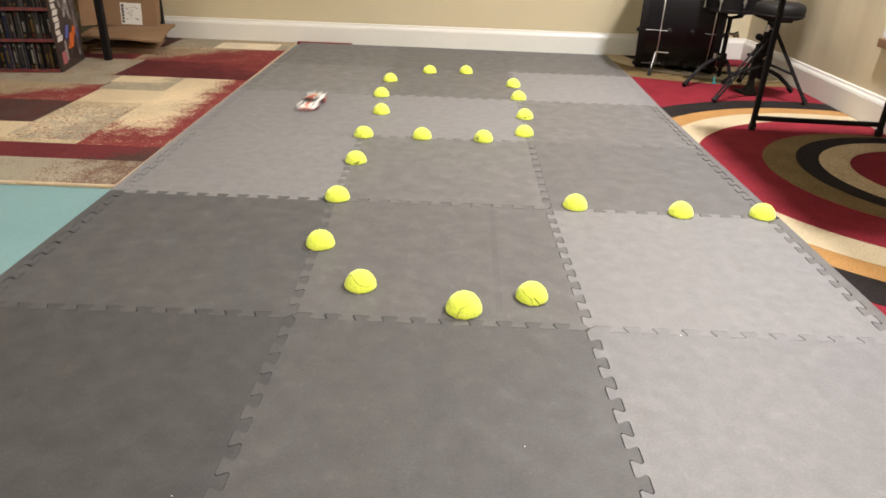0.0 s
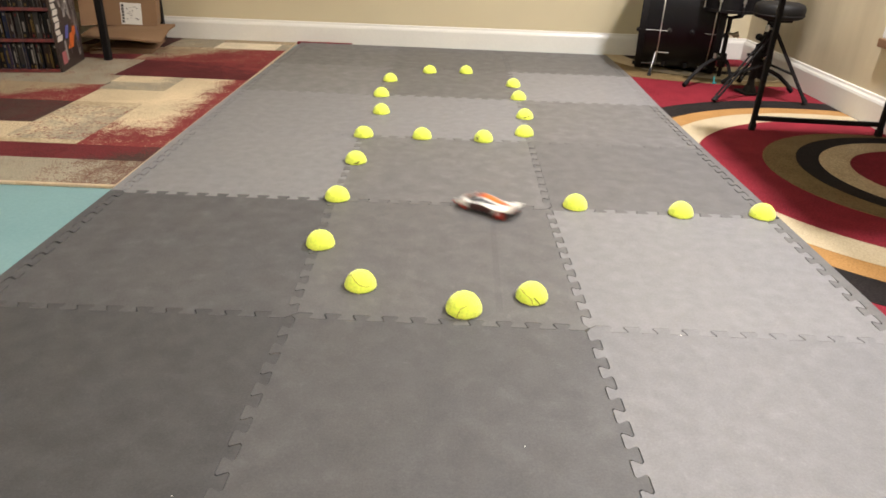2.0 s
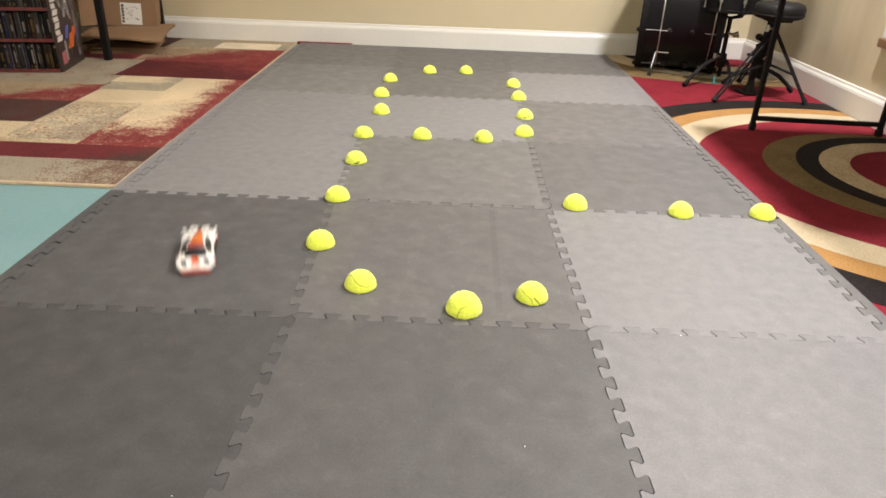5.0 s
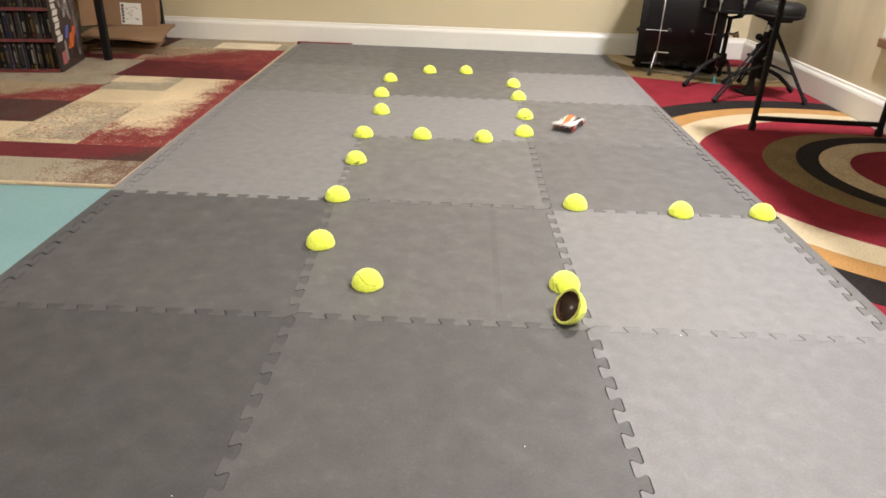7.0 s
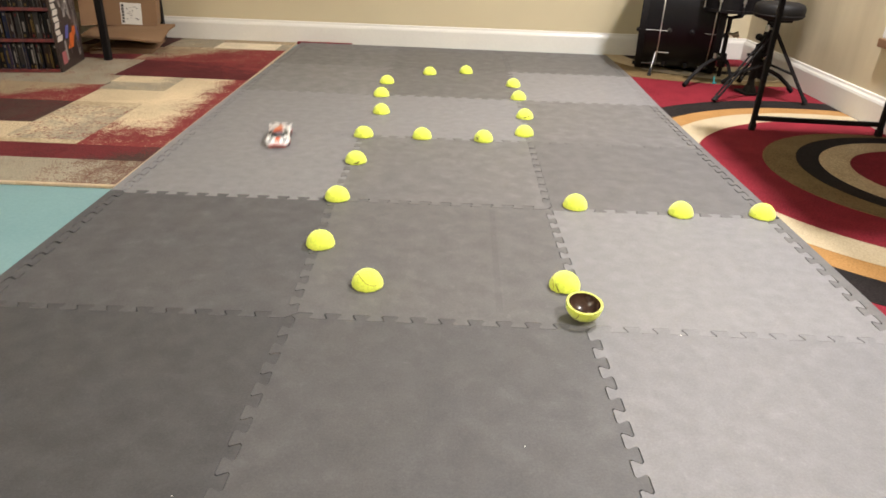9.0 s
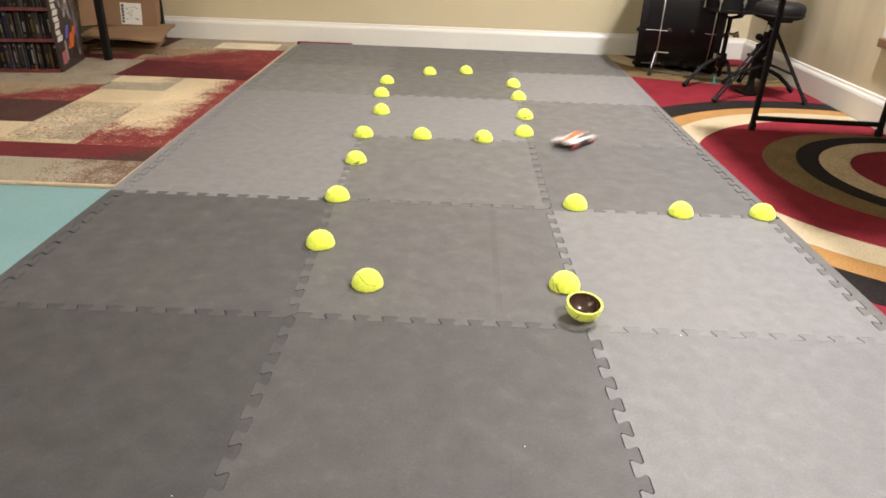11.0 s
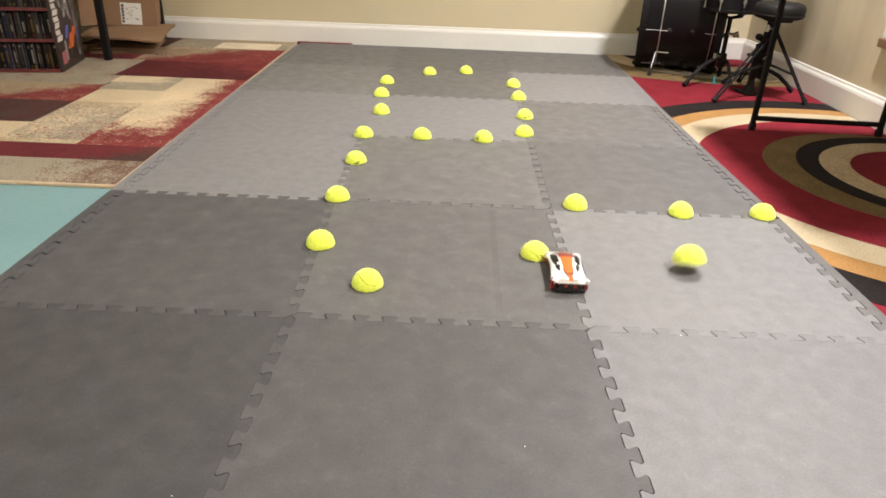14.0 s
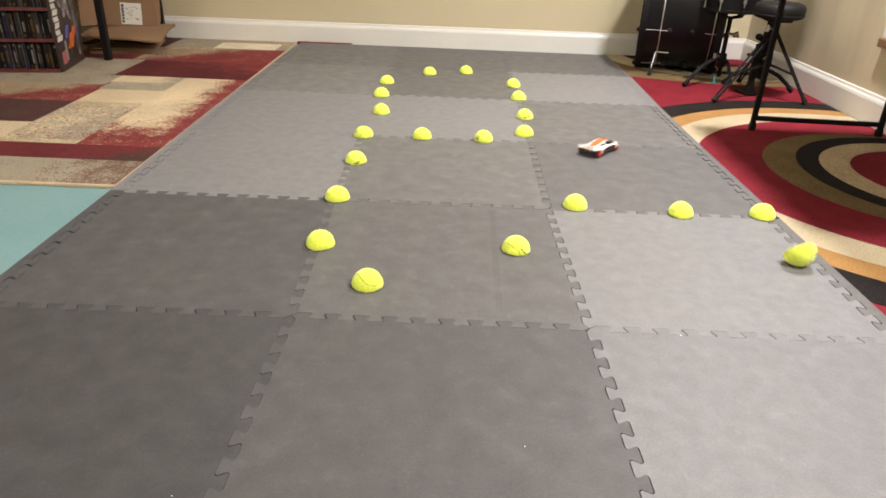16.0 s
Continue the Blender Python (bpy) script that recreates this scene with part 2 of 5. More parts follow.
KEY_TEAL = surface("teal_plastic", (0.03, 0.30, 0.32), None, 0.5, 80, 20, 0.2, 0.0)
CAR_MAROON = surface("dark_red_car_plastic", (0.055, 0.012, 0.012), None, 0.35, 60, 20, 0.2, 0.0)
TYRE = surface("dark_red_tyre", (0.20, 0.024, 0.022), None, 0.8, 200, 40, 0.3, 0.2)
PANEL = surface("pale_panel", (0.70, 0.72, 0.76), None, 0.4, 60, 5, 0.1, 0.02)
WOOD = surface("brown_wood_edge", (0.26, 0.15, 0.085), (0.18, 0.1, 0.055), 0.5, 40, 8, 0.4, 0.1, fibre=(6, 60, 60))


# ---------------------------------------------------------------- mesh helpers
def part(name, bm, material, parent=None, label="", smooth=False):
    """Links a bmesh as one mesh object, under a thing or a part."""
    me = bpy.data.meshes.new(name)
    bmesh.ops.recalc_face_normals(bm, faces=bm.faces)
    if smooth:
        for f in bm.faces:
            f.smooth = True
    bm.to_mesh(me)
    bm.free()
    for m in (material if isinstance(material, (list, tuple)) else [material]):
        me.materials.append(m)
    ob = new(name, me)
    if parent is not None:
        ob.parent = parent
    if label:
        tagged(ob, label)
    return ob


def thing(name, m, label, category, group="", kind=""):
    ob = new(name)
    ob.empty_display_size = 0.05
    ob.matrix_world = m
    return tagged(ob, label, category, group, kind)


def block(bm, x0, x1, y0, y1, z0, z1, bevel=0.0, m=None):
    """A box, with its edges rounded where bevel is given."""
    made = bmesh.ops.create_cube(bm, size=1.0, matrix=Matrix.Translation(((x0 + x1) / 2, (y0 + y1) / 2, (z0 + z1) / 2))
                                 @ Matrix.Diagonal((x1 - x0, y1 - y0, z1 - z0, 1)))
    verts = made["verts"]
    if bevel:
        edges = list({e for v in verts for e in v.link_edges})
        out = bmesh.ops.bevel(bm, geom=edges, offset=bevel, segments=2, affect="EDGES", profile=0.6)
        verts = list({v for f in out["faces"] for v in f.verts} | {v for v in verts if v.is_valid})
    if m is not None:
        bmesh.ops.transform(bm, matrix=m, verts=verts)
    return verts


def rod(bm, a, b, r0, r1=None, seg=10):
    """A round bar from a to b."""
    a, b = Vector(a), Vector(b)
    d = b - a
    m = Matrix.Translation((a + b) / 2) @ d.to_track_quat("Z", "Y").to_matrix().to_4x4()
    bmesh.ops.create_cone(bm, cap_ends=True, segments=seg, radius1=r0, radius2=r0 if r1 is None else r1, depth=d.length, matrix=m)


def pipe(bm, points, r, seg=8):
    for a, b in zip(points, points[1:]):
        rod(bm, a, b, r, None, seg)


def islands(bm):
    """The connected pieces of a bmesh, each as a bmesh of its own."""
    left, out = set(bm.faces), []
    while left:
        stack, group = [left.pop()], []
        while stack:
            f = stack.pop()
            group.append(f)
            for e in f.edges:
                for g in e.link_faces:
                    if g in left:
                        left.discard(g)
                        stack.append(g)
        piece, seen = bmesh.new(), {}
        for f in group:
            for v in f.verts:
                if v not in seen:
                    seen[v] = piece.verts.new(v.co)
            piece.faces.new([seen[v] for v in f.verts])
        out.append(piece)
    bm.free()
    return out


def lathe(bm, profile, m=None, seg=32, close=False):
    """Turns a profile of (radius, height) about the z axis."""
    rings = []
    for r, z in profile:
        if r < 1e-6:
            rings.append([bm.verts.new((0, 0, z))])
        else:
            rings.append([bm.verts.new((r * math.cos(k * math.tau / seg), r * math.sin(k * math.tau / seg), z)) for k in range(seg)])
    pairs = list(zip(rings, rings[1:])) + ([(rings[-1], rings[0])] if close else [])
    for a, b in pairs:
        for k in range(seg):
            q = [a[k % len(a)], a[(k + 1) % len(a)], b[(k + 1) % len(b)], b[k % len(b)]]
            q = list(dict.fromkeys(q))
            if len(q) > 2:
                bm.faces.new(q)
    if m is not None:
        bmesh.ops.transform(bm, matrix=m, verts=[v for ring in rings for v in ring])


# ---------------------------------------------------------------- the room
X0, X1, Y0, Y1 = -3.0, 2.073, -2.6, 3.10


def room():
    bm = bmesh.new()
    block(bm, X0 - 0.1, X1 + 0.1, Y0 - 0.1, Y1 + 0.1, FLOOR - 0.1, FLOOR)
    tagged(part("floor", bm, TEAL), "smooth pale teal painted floor", "floor", kind="structure")
    for name, ext in (("wall_north", (X0 - 0.12, X1 + 0.12, Y1, Y1 + 0.12)), ("wall_south", (X0 - 0.12, X1 + 0.12, Y0 - 0.12, Y0)),
                      ("wall_east", (X1, X1 + 0.12, Y0, Y1)), ("wall_west", (X0 - 0.12, X0, Y0, Y1))):
        bm = bmesh.new()
        block(bm, *ext, FLOOR, CEILING)
        tagged(part(name, bm, WALL_STREAKED if name == "wall_east" else WALL), "plain beige painted room wall", "wall", kind="structure")
    bm = bmesh.new()
    block(bm, X0 - 0.12, X1 + 0.12, Y0 - 0.12, Y1 + 0.12, CEILING, CEILING + 0.1)
    tagged(part("ceiling", bm, CEIL), "flat white painted ceiling", "ceiling", kind="structure")
    # moulded white skirting: tall flat board, rounded cap
    prof = [(0, FLOOR), (0.016, FLOOR), (0.016, 0.088), (0.013, 0.098), (0.008, 0.106), (0.006, 0.116), (0, 0.118)]
    for along, a, b in (("x", X0, X1), ("y", Y0, Y1 - 0.017)):
        bm = bmesh.new()
        ends = []
        for s in (a, b):
            ends.append([bm.verts.new((s, Y1 - d, z) if along == "x" else (X1 - d, s, z)) for d, z in prof])
        for k in range(len(prof) - 1):
            bm.faces.new((ends[0][k], ends[0][k + 1], ends[1][k + 1], ends[1][k]))
        for e in ends:
            bm.faces.new(e)
        tagged(part("baseboard", bm, TRIM), "tall glossy white baseboard along the beige wall", "baseboard", kind="structure")
    # recessed ceiling lamps
    glow = bpy.data.materials.new("lamp_glow")
    glow.use_nodes = True
    glow.node_tree.nodes["Principled BSDF"].inputs["Emission Color"].default_value = (1, 0.9, 0.76, 1)
    glow.node_tree.nodes["Principled BSDF"].inputs["Emission Strength"].default_value = 4
    for lx, ly, _ in LAMPS:
        t = thing("ceiling_light", pose(lx, ly, CEILING), "round white recessed ceiling light, lit", "ceiling light", "ceiling lights")
        bm = bmesh.new()
        lathe(bm, [(0.115, -0.002), (0.145, -0.002), (0.143, -0.008), (0.12, -0.012), (0.115, -0.008)], close=True)
        part("trim_ring", bm, TRIM, t, smooth=True)
        bm = bmesh.new()
        lathe(bm, [(0, -0.004), (0.114, -0.004), (0.114, -0.001), (0, -0.001)])
        part("lens", bm, glow, t, "glowing lens")


room()

# ---------------------------------------------------------------- the foam mat
TEETH = 10
# seams across the mat, column seams at each row line, from the near rows to the far ones
ROW_Y = [-0.61, 0.0, 0.61, 1.22, 1.83, 2.44, 3.045]
COL_A = [-0.634, -0.636, -0.630, -0.634, -0.632, -0.620, -0.606]
COL_B = [0.006, 0.012, -0.006, -0.003, -0.010, -0.004, 0.004]
COL_C = [0.612, 0.604, 0.594, 0.603, 0.610, 0.612, 0.614]
COL_D = [1.246, 1.241, 1.236, 1.231, 1.230, 1.244, 1.236]
BORDER = 0.036
ROW_SHIFT = [(0.0, 0.002, 0.0), (0.004, 0.004, -0.004), (0.002, -0.002, -0.008), (0.0, -0.003, -0.002), (0.012, 0.004, 0.0), (0.0, 0.0, -0.004), (0.02, 0.008, 0.0)]


def toothed(a, b, teeth, depth, phase):
    """The jigsaw line from a to b: dovetail tabs that lean out a little at the head."""
    a, b = Vector(a), Vector(b)
    d = b - a
    n = Vector((-d.y, d.x)).normalized()
    pts = [a.copy()]
    lead = 0.020
    for k in range(teeth * 2):
        s0 = lead + (1 - 2 * lead) * k / (teeth * 2)
        s1 = lead + (1 - 2 * lead) * (k + 1) / (teeth * 2)
        h = depth / 2 if (k + phase) % 2 else -depth / 2
        grow = 0.006
        e = 0.0036 / d.length
        g = 0.0036 if h > 0 else -0.0036
        pts += [a + d * (s0 - grow) + n * (h - g), a + d * (s0 - grow + e) + n * h,
                a + d * (s1 + grow - e) + n * h, a + d * (s1 + grow) + n * (h - g)]
    pts.append(b.copy())
    return pts


def shrunk(poly, amount):
    """The outline, moved inwards by amount."""
    out, n = [], len(poly)
    for k in range(n):
        p, q, r = poly[k - 1], poly[k], poly[(k + 1) % n]
        e0, e1 = (q - p), (r - q)
        if e0.length < 1e-7 or e1.length < 1e-7:
            out.append(q.copy())
            continue
        n0, n1 = Vector((-e0.y, e0.x)).normalized(), Vector((-e1.y, e1.x)).normalized()
        s = n0 + n1
        if s.length < 1e-4:
            out.append(q + n0 * amount)
            continue
        s.normalize()
        out.append(q + s * amount / max(0.45, s.dot(n0)))
    return out


def foam_piece(name, outline, material, parent, gap, lift=0.0):
    """A foam sheet with the outline: straight sides and a softened upper edge."""
    bm = bmesh.new()
    rings = []
    for inset, z in ((gap, FLOOR), (gap, -0.0008), (gap + 0.0003, -0.00015), (gap + 0.0006, 0.0)):
        rings.append([bm.verts.new((p.x, p.y, z + (lift if z > FLOOR else 0))) for p in shrunk(outline, inset)])
    n = len(outline)
    for lo, hi in zip(rings, rings[1:]):
        for k in range(n):
            bm.faces.new((lo[k], lo[(k + 1) % n], hi[(k + 1) % n], hi[k]))
    top = bm.faces.new(rings[-1])
    top.normal_update()
    bmesh.ops.triangulate(bm, faces=[top])
    return part(name, bm, material, parent)


def foam_mat():
    mat = tagged(thing("foam_mat", pose(0, 0, 0), "large grey interlocking foam puzzle mat covering the floor", "floor mat"), kind="")
    shade = ["zyk", "xdl", "lmn", "llm", "qdl", "mdd"]
    cols = [[x + BORDER for x in COL_A], COL_B, COL_C, [x - BORDER for x in COL_D]]
    rng = random.Random(4)

    def corner(r, c):
        k = min(c, 2)
        y = ROW_Y[r] + (ROW_SHIFT[r][k] if c in (0, 3) else (ROW_SHIFT[r][c - 1] + ROW_SHIFT[r][c]) / 2)
        return Vector((cols[c][r], y))

    def row_line(r, c):
        if r in (0, len(ROW_Y) - 1):
            return [corner(r, c), corner(r, c + 1)]
        return toothed(corner(r, c), corner(r, c + 1), TEETH, 0.021, (r + c + (1 if (r, c) == (1, 1) else 0)) % 2)

    def col_line(r, c):
        return toothed(corner(r, c), corner(r + 1, c), TEETH, 0.021, (r + c) % 2)

    for r in range(len(ROW_Y) - 1):
        for c in range(3):
            south, east, north, west = row_line(r, c), col_line(r, c + 1), row_line(r + 1, c), col_line(r, c)
            ring = south[:-1] + east[:-1] + north[::-1][:-1] + west[::-1][:-1]
            slip = Vector(((-0.0009 if r % 2 else 0.0005) + rng.uniform(-0.0003, 0.0003) + (0.0003 if c == 2 else 0.0), (0.0007 if c == 1 else -0.0006) + rng.uniform(-0.0003, 0.0003)))
            if (r, c) == (2, 1):
                slip.y += 0.0014
            lift = rng.uniform(-0.0006, 0.0)
            foam_piece("tile", [p + slip for p in ring], FOAM[shade[r][c]], mat, 0.00015, 0.0 if (r, c) == (1, 1) else lift)
        # straight edging strips
        outer = [Vector((COL_A[r], corner(r, 0).y)), Vector((COL_A[r + 1], corner(r + 1, 0).y))]
        ring = [p + Vector((-0.0012 if r > 0 else -0.001, 0.0030 if r > 0 else 0.002)) for p in [outer[0]] + col_line(r, 0) + [outer[1]]]
        foam_piece("edge_strip", ring, FOAM[shade[r][0]], mat, 0.0022 if r in (1, 2, 3, 4) else 0.0010, -0.0006)
        outer = [Vector((COL_D[r], corner(r, 3).y)), Vector((COL_D[r + 1], corner(r + 1, 3).y))]
        ring = [p + Vector((0.0018 if r in (2, 3) else 0.001, 0.0045 if r in (2, 3) else -0.002)) for p in [outer[1]] + col_line(r, 3)[::-1] + [outer[0]]]
        foam_piece("edge_strip", ring, FOAM["d" if r == 1 else shade[r][2]], mat, 0.0019 if r in (2, 3) else 0.0005, -0.0004)
    # the soft shade of a pressed fold across one tile, painted as a flat darker strip
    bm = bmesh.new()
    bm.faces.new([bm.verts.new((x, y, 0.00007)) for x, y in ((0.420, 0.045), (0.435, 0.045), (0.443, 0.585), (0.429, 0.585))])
    part("fold_line", bm, FOLD_SHADE, mat, "darker strip painting the shade of a pressed fold")
    return mat


foam_mat()

# ---------------------------------------------------------------- the rugs
RUG_TOP = -0.005


def slab(bm, x0, x1, y0, y1, z0, z1, b=0.0012):
    block(bm, x0, x1, y0, y1, z0, z1, b)


def patch_rug():
    """Patchwork rug; its blocks of pile stand at slightly different heights."""
    rug = thing("patchwork_rug", pose(0, 0, 0), "red, cream and brown patchwork pile rug on the floor", "rug")
    xe = -0.641
    bm = bmesh.new()
    block(bm, -2.7, xe, 0.668, 3.08, FLOOR + 0.0004, RUG_TOP - 0.003)
    part("backing", bm, P_BROWN, rug)
    for ext in ((-2.7, -0.632, 0.655, 0.6675), (xe + 0.0003, -0.632, 0.668, 3.08)):
        bm = bmesh.new()
        block(bm, *ext, FLOOR, RUG_TOP + 0.001, 0.003)
        part("binding", bm, BINDING, rug, "tan bound edge")
    patches = [
        (-1.6, xe, 0.668, 0.867, P_EDGE), (-1.6, -0.93, 0.867, 1.012, P_RED), (-0.93, xe, 0.867, 1.012, P_RED_DARK),
        (-0.93, xe, 1.012, 2.03, P_SWEEP), (-1.6, -0.93, 1.012, 1.056, P_LINE), (-1.203, -0.93, 1.056, 1.492, P_FLECK),
        (-1.203, -0.93, 1.492, 1.548, P_LINE), (-1.205, -0.93, 1.548, 1.765, P_CREAM), (-1.215, -0.93, 1.765, 1.905, P_GREY),
        (-1.225, -0.93, 1.905, 2.03, P_CREAM_GREY), (-1.7, -1.203, 1.056, 1.242, P_CREAM), (-1.7, -1.203, 1.242, 1.548, P_BROWN),
        (-2.0, -1.205, 1.548, 1.765, P_RED_TAN), (-2.0, -1.215, 1.765, 1.843, P_RED_TAN), (-2.0, -1.225, 1.843, 2.03, P_WIDE),
        (-2.0, -1.27, 2.03, 2.40, P_WIDE), (-1.27, xe, 2.03, 2.40, P_MAROON), (-2.2, -1.34, 2.40, 2.54, P_MAROON),
        (-1.34, xe, 2.40, 2.74, P_FAR_RED), (-1.34, -1.03, 2.74, 2.80, P_FAR_TAN), (-1.03, xe, 2.74, 2.80, P_FAR_RED),
        (-2.2, -1.34, 2.54, 2.765, P_FAR_RED), (-1.8, -1.32, 2.765, 3.08, P_BROWN), (-1.32, -1.05, 2.80, 3.08, P_GREY),
        (-1.05, -0.70, 2.80, 2.99, P_PALE), (-0.70, xe, 2.80, 2.99, P_GREY), (-1.05, xe, 2.99, 3.08, P_FAR_TAN),
        (-2.7, -1.6, 0.668, 1.056, P_GREY), (-2.7, -1.7, 1.056, 1.548, P_CREAM), (-2.7, -2.0, 1.548, 2.40, P_RED),
        (-2.7, -2.2, 2.40, 3.08, P_GREY), (-2.2, -1.8, 2.765, 3.08, P_GREY),
    ]
    rng = random.Random(2)
    for x0, x1, y0, y1, m in patches:
        bm = bmesh.new()
        slab(bm, x0 + 0.0001, x1 - 0.0001, y0 + 0.0001, y1 - 0.0001, RUG_TOP - 0.0032, RUG_TOP + rng.uniform(-0.0002, 0.0008), 0.0004)
        part("pile_patch", bm, m, rug)
    # a strip of plain red carpet shows between the far end of the mat and the wall
    run = thing("red_runner", pose(0, 0, 0), "strip of red carpet between mat and baseboard", "rug")
    bm = bmesh.new()
    block(bm, -0.63, -0.30, 3.062, 3.082, FLOOR, 0.004, 0.004)
    part("pile", bm, RUG_RED, run)


def ring_rug():
    """Rug with rings round one centre, cut off square by its edges."""
    rug = thing("ring_rug", pose(0, 0, 0), "red rug with black, ochre and cream concentric rings", "rug")
    x0, x1, y0, y1 = 1.222, 2.054, -0.9, 3.08
    bm = bmesh.new()
    block(bm, x0, x1, y0, y1, FLOOR, RUG_TOP - 0.003)
    part("backing", bm, RUG_TAN, rug)
    outer, middle, inner = (1.855, 0.995), (1.888, 1.007), (1.962, 1.005)
    bands = [(0.0, 0.285, RUG_RED, inner), (0.285, 0.383, RUG_CAMEL, inner), (0.383, 0.458, RUG_BLACK, inner), (0.0, 0.497, RUG_TAN, middle), (0.0, 0.69, RUG_RED, outer),
             (0.69, 0.815, RUG_CREAM, outer), (0.815, 0.905, RUG_ORANGE, outer), (0.905, 1.035, RUG_BLACK, outer), (1.035, 2.6, RUG_RED, outer)]
    # the next medallion begins behind the drums
    second = (1.87, 3.13)
    bands += [(0.0, 1.676, RUG_TAN, (1.87, 4.02)), (0.0, 0.30, RUG_RED, second), (0.30, 0.44, RUG_CREAM, second), (0.44, 0.53, RUG_BLACK, second), (0.53, 0.675, RUG_CREAM, second)]
    for k, (r0, r1, m, (cx, cy)) in enumerate(bands):
        bm = bmesh.new()
        seg = 128
        z = RUG_TOP + 0.0004 * (k % 2) + (0.002 if k < 3 or k > 9 else 0.001 if k in (3, 9) else 0)
        rows = []
        for r, zz in ((r0, RUG_TOP - 0.003), (r0 + 0.0006, z), (r1 - 0.0006, z), (r1, RUG_TOP - 0.003)):
            rows.append([bm.verts.new((cx + r * math.cos(i * math.tau / seg), cy + r * math.sin(i * math.tau / seg), zz)) for i in range(seg)])
        for a, b in zip(rows, rows[1:]):
            for i in range(seg):
                bm.faces.new((a[i], a[(i + 1) % seg], b[(i + 1) % seg], b[i]))
        bmesh.ops.remove_doubles(bm, verts=bm.verts, dist=1e-5)
        for co, no in (((x0, 0, 0), (-1, 0, 0)), ((x1, 0, 0), (1, 0, 0)), ((0, y0, 0), (0, -1, 0)), ((0, y1, 0), (0, 1, 0))):
            bmesh.ops.bisect_plane(bm, geom=bm.verts[:] + bm.edges[:] + bm.faces[:], plane_co=co, plane_no=no, clear_outer=True)
        for piece in islands(bm):
            part("pile_ring", piece, m, rug)


patch_rug()
ring_rug()

# ---------------------------------------------------------------- ball halves
BALL = 0.0345


# seams and cuts on the balls' domes, by ball: across and up, as parts of the radius
SEAMS = {30: [[(-0.80, 0.55), (-0.52, 0.60), (-0.24, 0.27), (0.06, 0.02), (0.42, -0.07), (0.72, -0.02)]],
         34: [[(0.10, 0.22), (0.02, 0.17), (-0.20, 0.06), (-0.33, -0.17), (-0.39, -0.42)]],
         33: [[(-0.76, 0.50), (-0.52, 0.22), (-0.23, -0.01), (-0.06, -0.25), (-0.04, -0.45)]],
         0: [[(0.3, 0.8), (0.6, 0.55), (0.85, 0.3)]]}
SLITS = {33: [[(0.0, 0.01), (0.24, -0.22), (0.44, -0.42)], [(0.44, -0.42), (0.60, -0.32)]],
         9: [[(-0.20, -0.28), (0.15, -0.15), (0.46, 0.02)], [(0.46, 0.02), (0.36, -0.24)]],
         12: [[(-0.78, 0.12), (-0.62, -0.05), (-0.5, -0.25)], [(-0.55, 0.15), (-0.62, -0.05), (-0.7, -0.16)]],
         4: [[(-0.05, -0.36), (0.27, -0.28), (0.5, -0.08)], [(0.27, -0.28), (0.30, -0.40)]],
         3: [[(0.62, -0.22), (0.78, -0.05)]], 14: [[(0.50, -0.40), (0.72, -0.28)]]}


